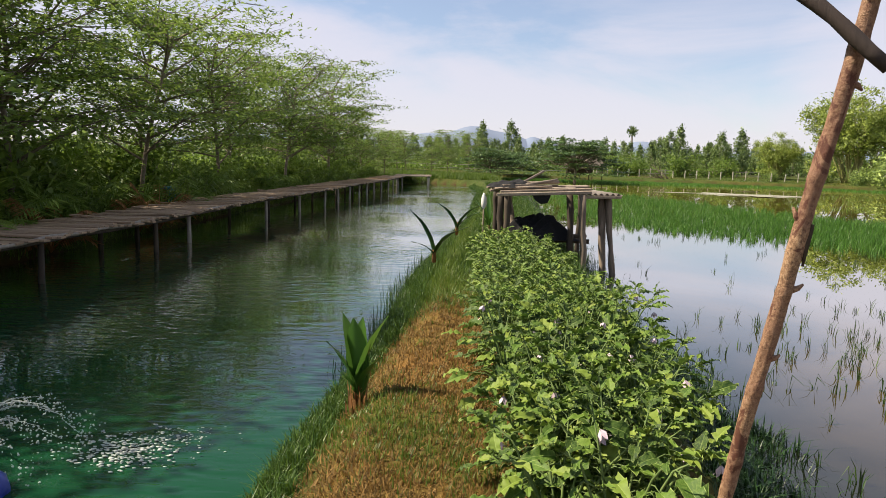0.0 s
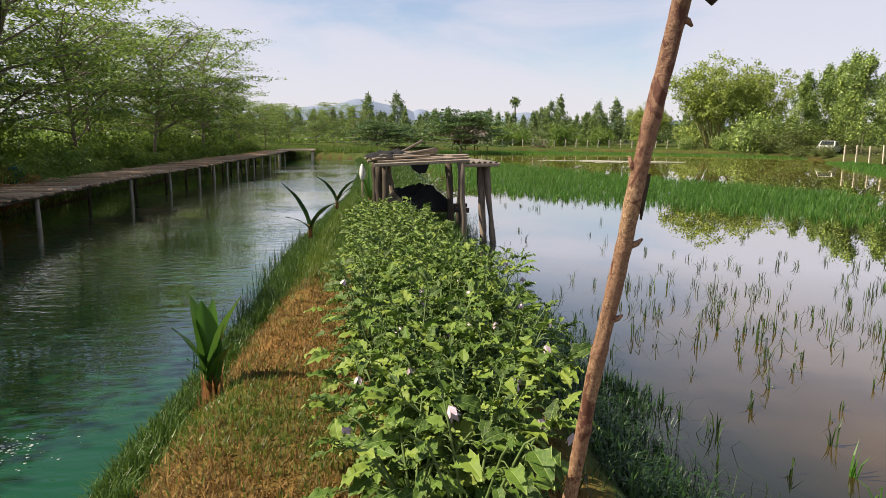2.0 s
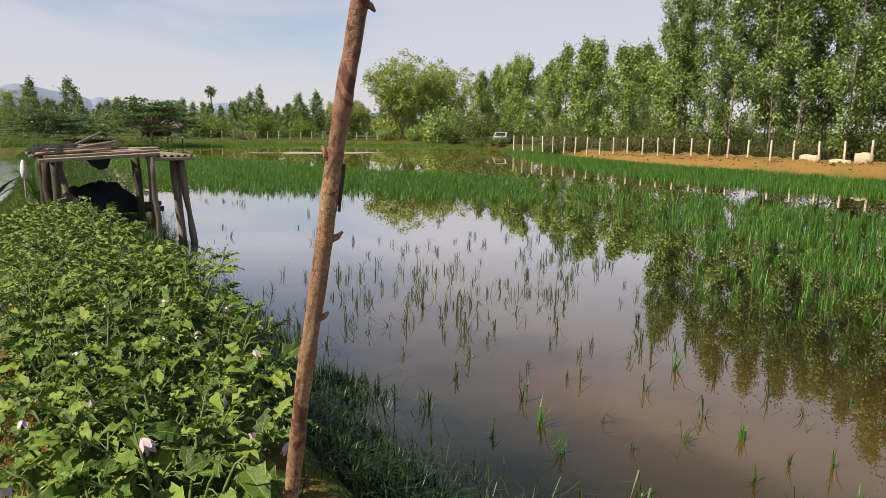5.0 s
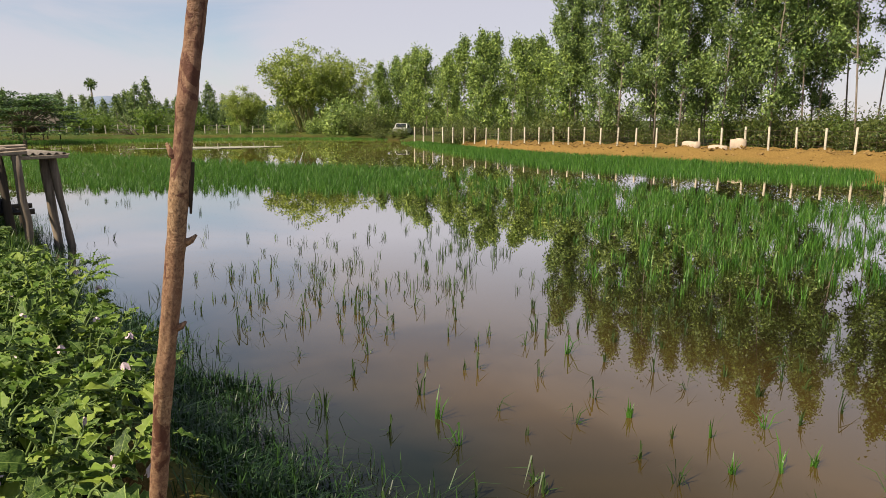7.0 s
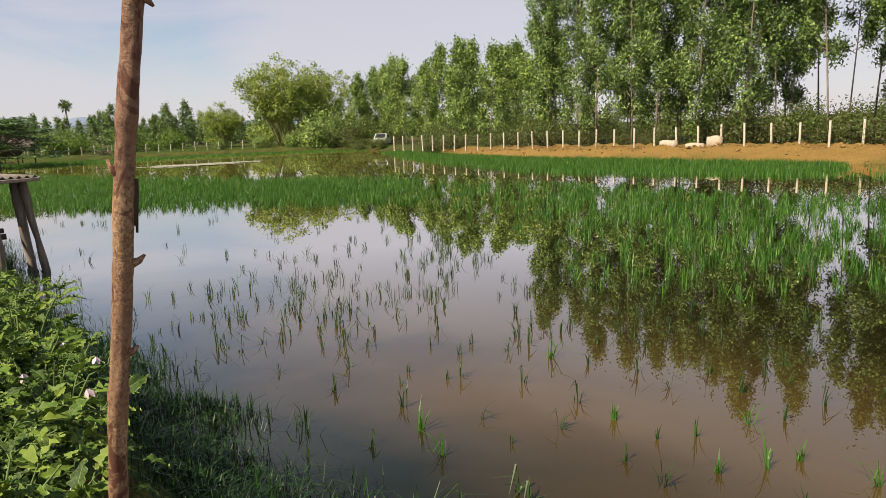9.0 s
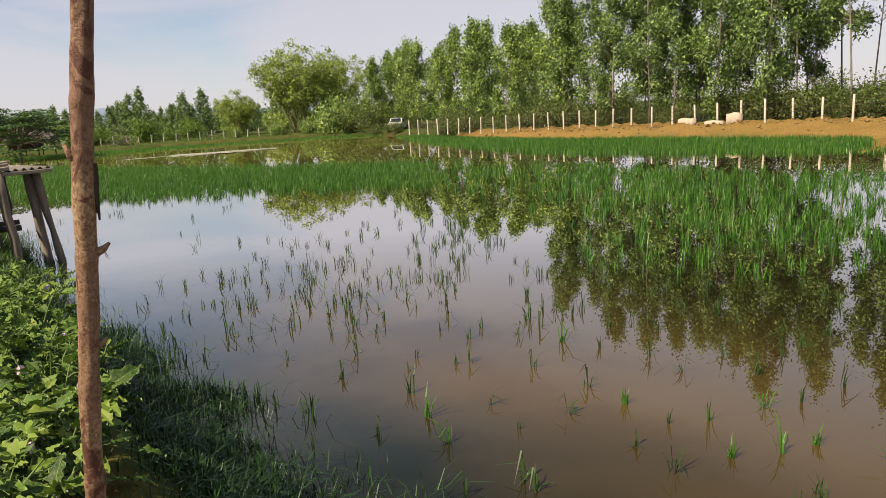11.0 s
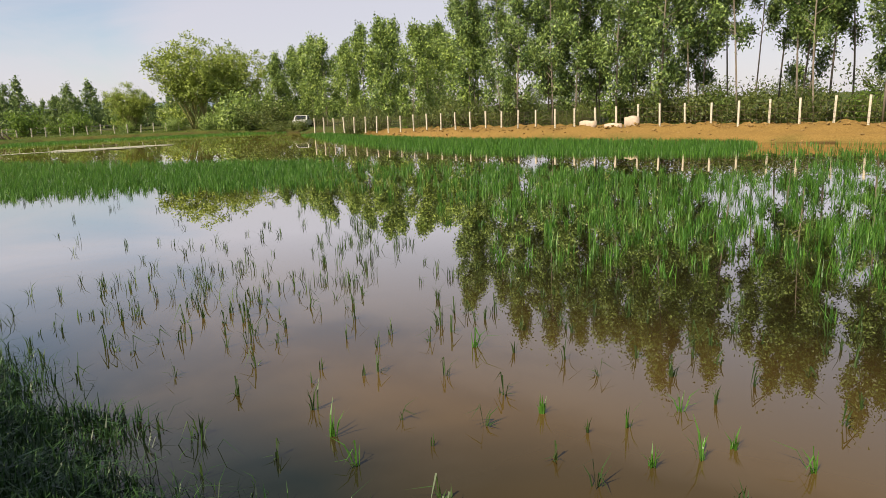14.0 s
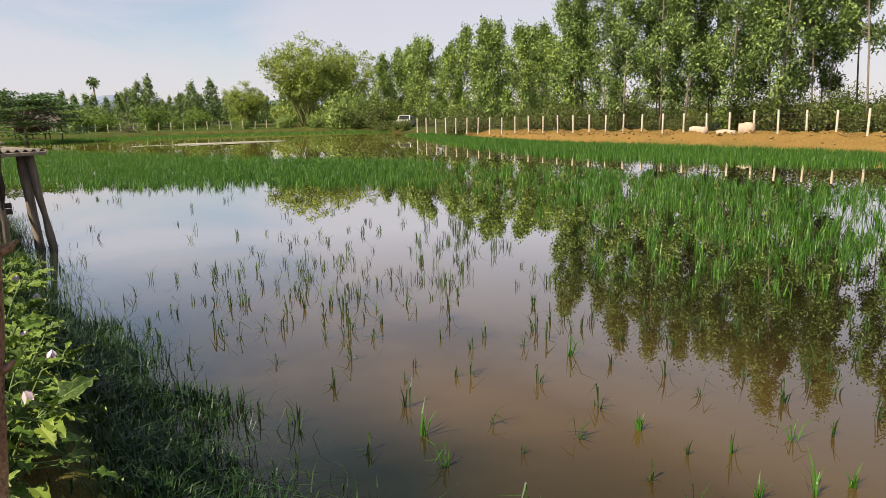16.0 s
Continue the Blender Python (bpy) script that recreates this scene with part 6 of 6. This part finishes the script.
for j, (x, y) in enumerate(spots):
    s = cr.uniform(0.75, 1.25)
    thing("rice_clump", "sparse clump of thin rice seedlings in open water", "rice seedling", pose(x, y, 0, 0, 0, cr.uniform(0, 360)) @ Matrix.Diagonal((s, s, s, 1)), "rice seedlings in the water", "", CLUMPS[5 * int(cr.integers(3)) if (x, y) in LUSH_AT else THIN[int(cr.integers(11))]])

# turf of the dike
DIKE = [(-0.75, 0.8), (-0.72, 4.4), (-0.45, 7.5), (-0.2, 11), (0.9, 20), (2.0, 20), (1.3, 11), (1.1, 6), (1.2, 0.8)]
p = scatter(gr, DIKE, 24000, lambda x, y: np.clip(2.6 / np.maximum(y, 1.5), 0, 1))
p = p[np.abs(p[:, 0]) < 9]
z = land(p[:, 0], p[:, 1])[0]
drymask = (waves(p[:, 0], p[:, 1], 1.9) + 0.78 + gr.normal(0, 0.5, len(p)) > 0.15) & (p[:, 1] + gr.normal(0, 0.6, len(p)) < 7.0)
blade_field("dry_grass", "short dry brown-orange turf covering the dike path", "grass", M_DRYGRASS, gr, p[drymask], z[drymask] - 0.005, 5, 0.050, 0.0075, 0.022, 1.6, True)
blade_field("grass", "short green grass patches on the dike path", "grass", M_GRASS, gr, p[~drymask], z[~drymask] - 0.005, 5, 0.06 + 0.05 * smooth(5.5, 8, p[~drymask][:, 1]), 0.006, 0.024, 1.0, True)
rp = scatter(gr, [(-0.7, -3.5), (-0.72, 0.8), (1.2, 0.8), (1.2, -3.5)], 4500)
blade_field("dry_grass", "short dry turf on the near part of the dike", "grass", M_DRYGRASS, gr, rp, land(rp[:, 0], rp[:, 1])[0] - 0.005, 4, 0.045, 0.007, 0.03, 1.5, True)
rp = scatter(gr, [(0.2, 8.5), (1.2, 20), (2.4, 34), (2.8, 44), (4.9, 44), (4.0, 32), (3.1, 20), (2.7, 13), (2.2, 8.5)], 6500, lambda x, y: np.clip(12.0 / y, 0, 1))
blade_field("tall_grass", "rank green grass on the dike behind the shelter", "grass", M_SHADEGRASS, gr, rp, land(rp[:, 0], rp[:, 1])[0] - 0.01, 7, 0.16, 0.012, 0.06, 1.0, True)
# taller grass hanging over the dike's pond edge
edge_y = np.concatenate([gr.uniform(1.0, 14, 7500), gr.uniform(14, 46, 3500)])
exl = np.interp(edge_y, [p_[1] for p_ in POND[:11]], [p_[0] for p_ in POND[:11]])
ex = exl + np.abs(gr.normal(0, 0.085 + 0.07 * smooth(5, 9, edge_y), len(edge_y))) - 0.03
blade_field("tall_grass", "fresh green grass along the pond edge of the dike", "grass", M_SHADEGRASS, gr, np.column_stack([ex, edge_y]), land(ex, edge_y)[0] - 0.01, 6, 0.15, 0.008, 0.03, 0.9)
wy = gr.uniform(5.5, 12, 160)
wx = np.interp(wy, [p_[1] for p_ in POND[:11]], [p_[0] for p_ in POND[:11]]) - np.abs(gr.normal(0, 0.12, 160))
blade_field("water_weed", "dark thin weeds standing in the pond at the dike", "weed", M_SEEDLING, gr, np.column_stack([wx, wy]), -0.02, 4, 0.26, 0.006, 0.05, 0.6)
# grass on the paddy side of the dike
ey = np.concatenate([gr.uniform(1.0, 6.5, 1500), gr.uniform(6.5, 40, 2200)])
exr = np.interp(ey, [p_[1] for p_ in PADDY[:10]], [p_[0] for p_ in PADDY[:10]])
ex = exr - 0.12 + gr.normal(0, 0.20, len(ey)) + 0.30 * (gr.uniform(0, 1, len(ey)) < 0.10)
blade_field("tall_grass", "green grass and weeds on the paddy edge of the dike", "grass", M_SHADEWEED, gr, np.column_stack([ex, ey]), np.maximum(land(ex, ey)[0], -0.03) - 0.01, 6, 0.17, 0.0055, 0.07, 1.7)
ey = gr.uniform(0.8, 7.5, 1250)
ex = 1.46 + 0.80 * gr.uniform(0, 1, 1250) ** 1.6 * (0.85 + 0.45 * waves(ey * 1.3, ey + 2, 2.6)) + 0.03 * ey
blade_field("tall_grass", "dense green grass, darkened for shade, growing out into the paddy water", "grass", M_SHADEWEED, gr, np.column_stack([ex, ey]), np.maximum(land(ex, ey)[0], -0.03) - 0.01, 7, 0.19, 0.010, 0.05, 1.1)
# banks: behind the walkway, far end, under the fence
by = gr.uniform(3, 50, 9000)
bx = np.interp(by, [0, 8, 13, 19, 28, 36, 45, 51], [-7.4, -7.2, -7.0, -6.6, -6.0, -5.0, -3.5, -1.0]) - np.abs(gr.normal(0, 1.2, len(by))) - 0.05
blade_field("tall_grass", "lush green grass on the bank behind the walkway", "grass", M_GRASS, gr, np.column_stack([bx, by]), land(bx, by)[0] - 0.01, 7, 0.26, 0.014, 0.08, 0.8, True)
ep = scatter(gr, [(-6, 46), (-3.5, 46.5), (-1, 51.4), (2.4, 48.6), (4.6, 50), (3.6, 57), (-4.5, 57)], 2600)
blade_field("tall_grass", "tall lush grass on the bank at the pond's far end", "grass", M_GRASS, gr, ep, np.maximum(land(ep[:, 0], ep[:, 1])[0], 0) - 0.01, 6, 0.50, 0.03, 0.10, 0.7, True)
fp = np.column_stack([gr.uniform(-8, 44, 9000), gr.uniform(47, 82, 9000)])
fz, fs_ = land(fp[:, 0], fp[:, 1])
fp, fz = fp[fs_ > 0.02], fz[fs_ > 0.02]
blade_field("tall_grass", "green grass on the far banks and fields", "grass", M_GRASS, gr, fp, fz - 0.01, 6, 0.13, 0.025, 0.12, 0.8, True)

# scum drifting on the far water
scum = thing("scum", "pale streak of scum drifting on the far paddy water", "scum")
b = MB()
for i in range(46):
    t = gr.uniform(0, 1)
    c = np.array([17.0 + 6.8 * t, 45.4 - 1.4 * t]) + (gr.normal(0, 0.5), gr.normal(0, 0.8))
    a = np.arange(14) * 2 * math.pi / 14
    rx_, ry_ = gr.uniform(0.5, 1.5), gr.uniform(0.25, 0.8)
    wob = 1 + gr.normal(0, 0.16, 14)
    b.add(np.stack([c[0] + rx_ * np.cos(a) * wob, c[1] + ry_ * np.sin(a) * wob, np.full(14, 0.010 + 0.0006 * i)], 1), [tuple(range(14))])
part("scum_patch", b.mesh("scum_patch", M_SCUM), scum)

# splash of the aerator in the pond
aer = thing("aerator", "blue float of a pond aerator throwing up water", "aerator", pose(-2.62, 3.44, 0))
b = MB()
b.tube([(-0.25, 0, 0.02), (-0.2, 0, 0.02), (0.2, 0, 0.02), (0.25, 0, 0.02)], [0.05, 0.11, 0.11, 0.05], 12)
part("float", b.mesh("aerator_float", M_BLUE, True), aer)
b = MB()
ar = np.random.default_rng(81)
ico = bmesh.new()
bmesh.ops.create_icosphere(ico, subdivisions=1, radius=1.0)
iv = np.array([v.co[:] for v in ico.verts])
ifc = [tuple(v.index for v in f.verts) for f in ico.faces]
ico.free()
NOZZLE = np.array([-3.12, 4.15, 0.02])


def jet_point(reach, peak, side, t):
    return NOZZLE + (reach * t, side * t, 4 * peak * t * (1 - t))


JETS = [(0.92, 0.27, 0.04), (0.86, 0.25, -0.05), (0.80, 0.20, 0.10), (0.74, 0.14, -0.10), (0.66, 0.12, -0.16), (0.80, 0.13, -0.55)]
for reach, peak, side in JETS:
    for i in range(3):
        t0, t1 = ar.uniform(0.0, 0.2), ar.uniform(0.45, 0.95)
        path_ = [jet_point(reach + ar.normal(0, 0.012), peak, side, t) + ar.normal(0, 0.004, 3) for t in np.linspace(t0, t1, 16)]
        b.tube(path_, 0.0030 * np.linspace(1.2, 0.4, 16) * ar.uniform(0.6, 1.3, 16), 5)
    for i in range(95):
        t = ar.uniform(0.1, 1.0) ** 0.7
        c = jet_point(reach, peak, side, t) + ar.normal(0, 0.008 + 0.03 * t * t, 3)
        c[2] = max(c[2], 0.004)
        b.add(iv * ar.uniform(0.002, 0.0075) * ar.uniform(0.7, 1.4, 3) + c, ifc)
for i in range(420):
    c = np.array([-1.98, 4.02, 0.003]) + (ar.normal(0, 0.17), ar.normal(0, 0.12), abs(ar.normal(0, 0.012)))
    b.add(iv * ar.uniform(0.003, 0.011) * (1.8, 1, 0.5) + c, ifc)
for i in range(120):
    c = np.array([-1.72, 4.25, 0.002]) + (ar.normal(0, 0.16), ar.normal(0, 0.10), 0)
    b.add(iv * ar.uniform(0.002, 0.006) * (2.2, 1, 0.4) + c, ifc)
thing("splash", "arcs of white water drops falling on the pond", "water splash", None, "", "stuff", b.mesh("drops", M_FOAM, True))
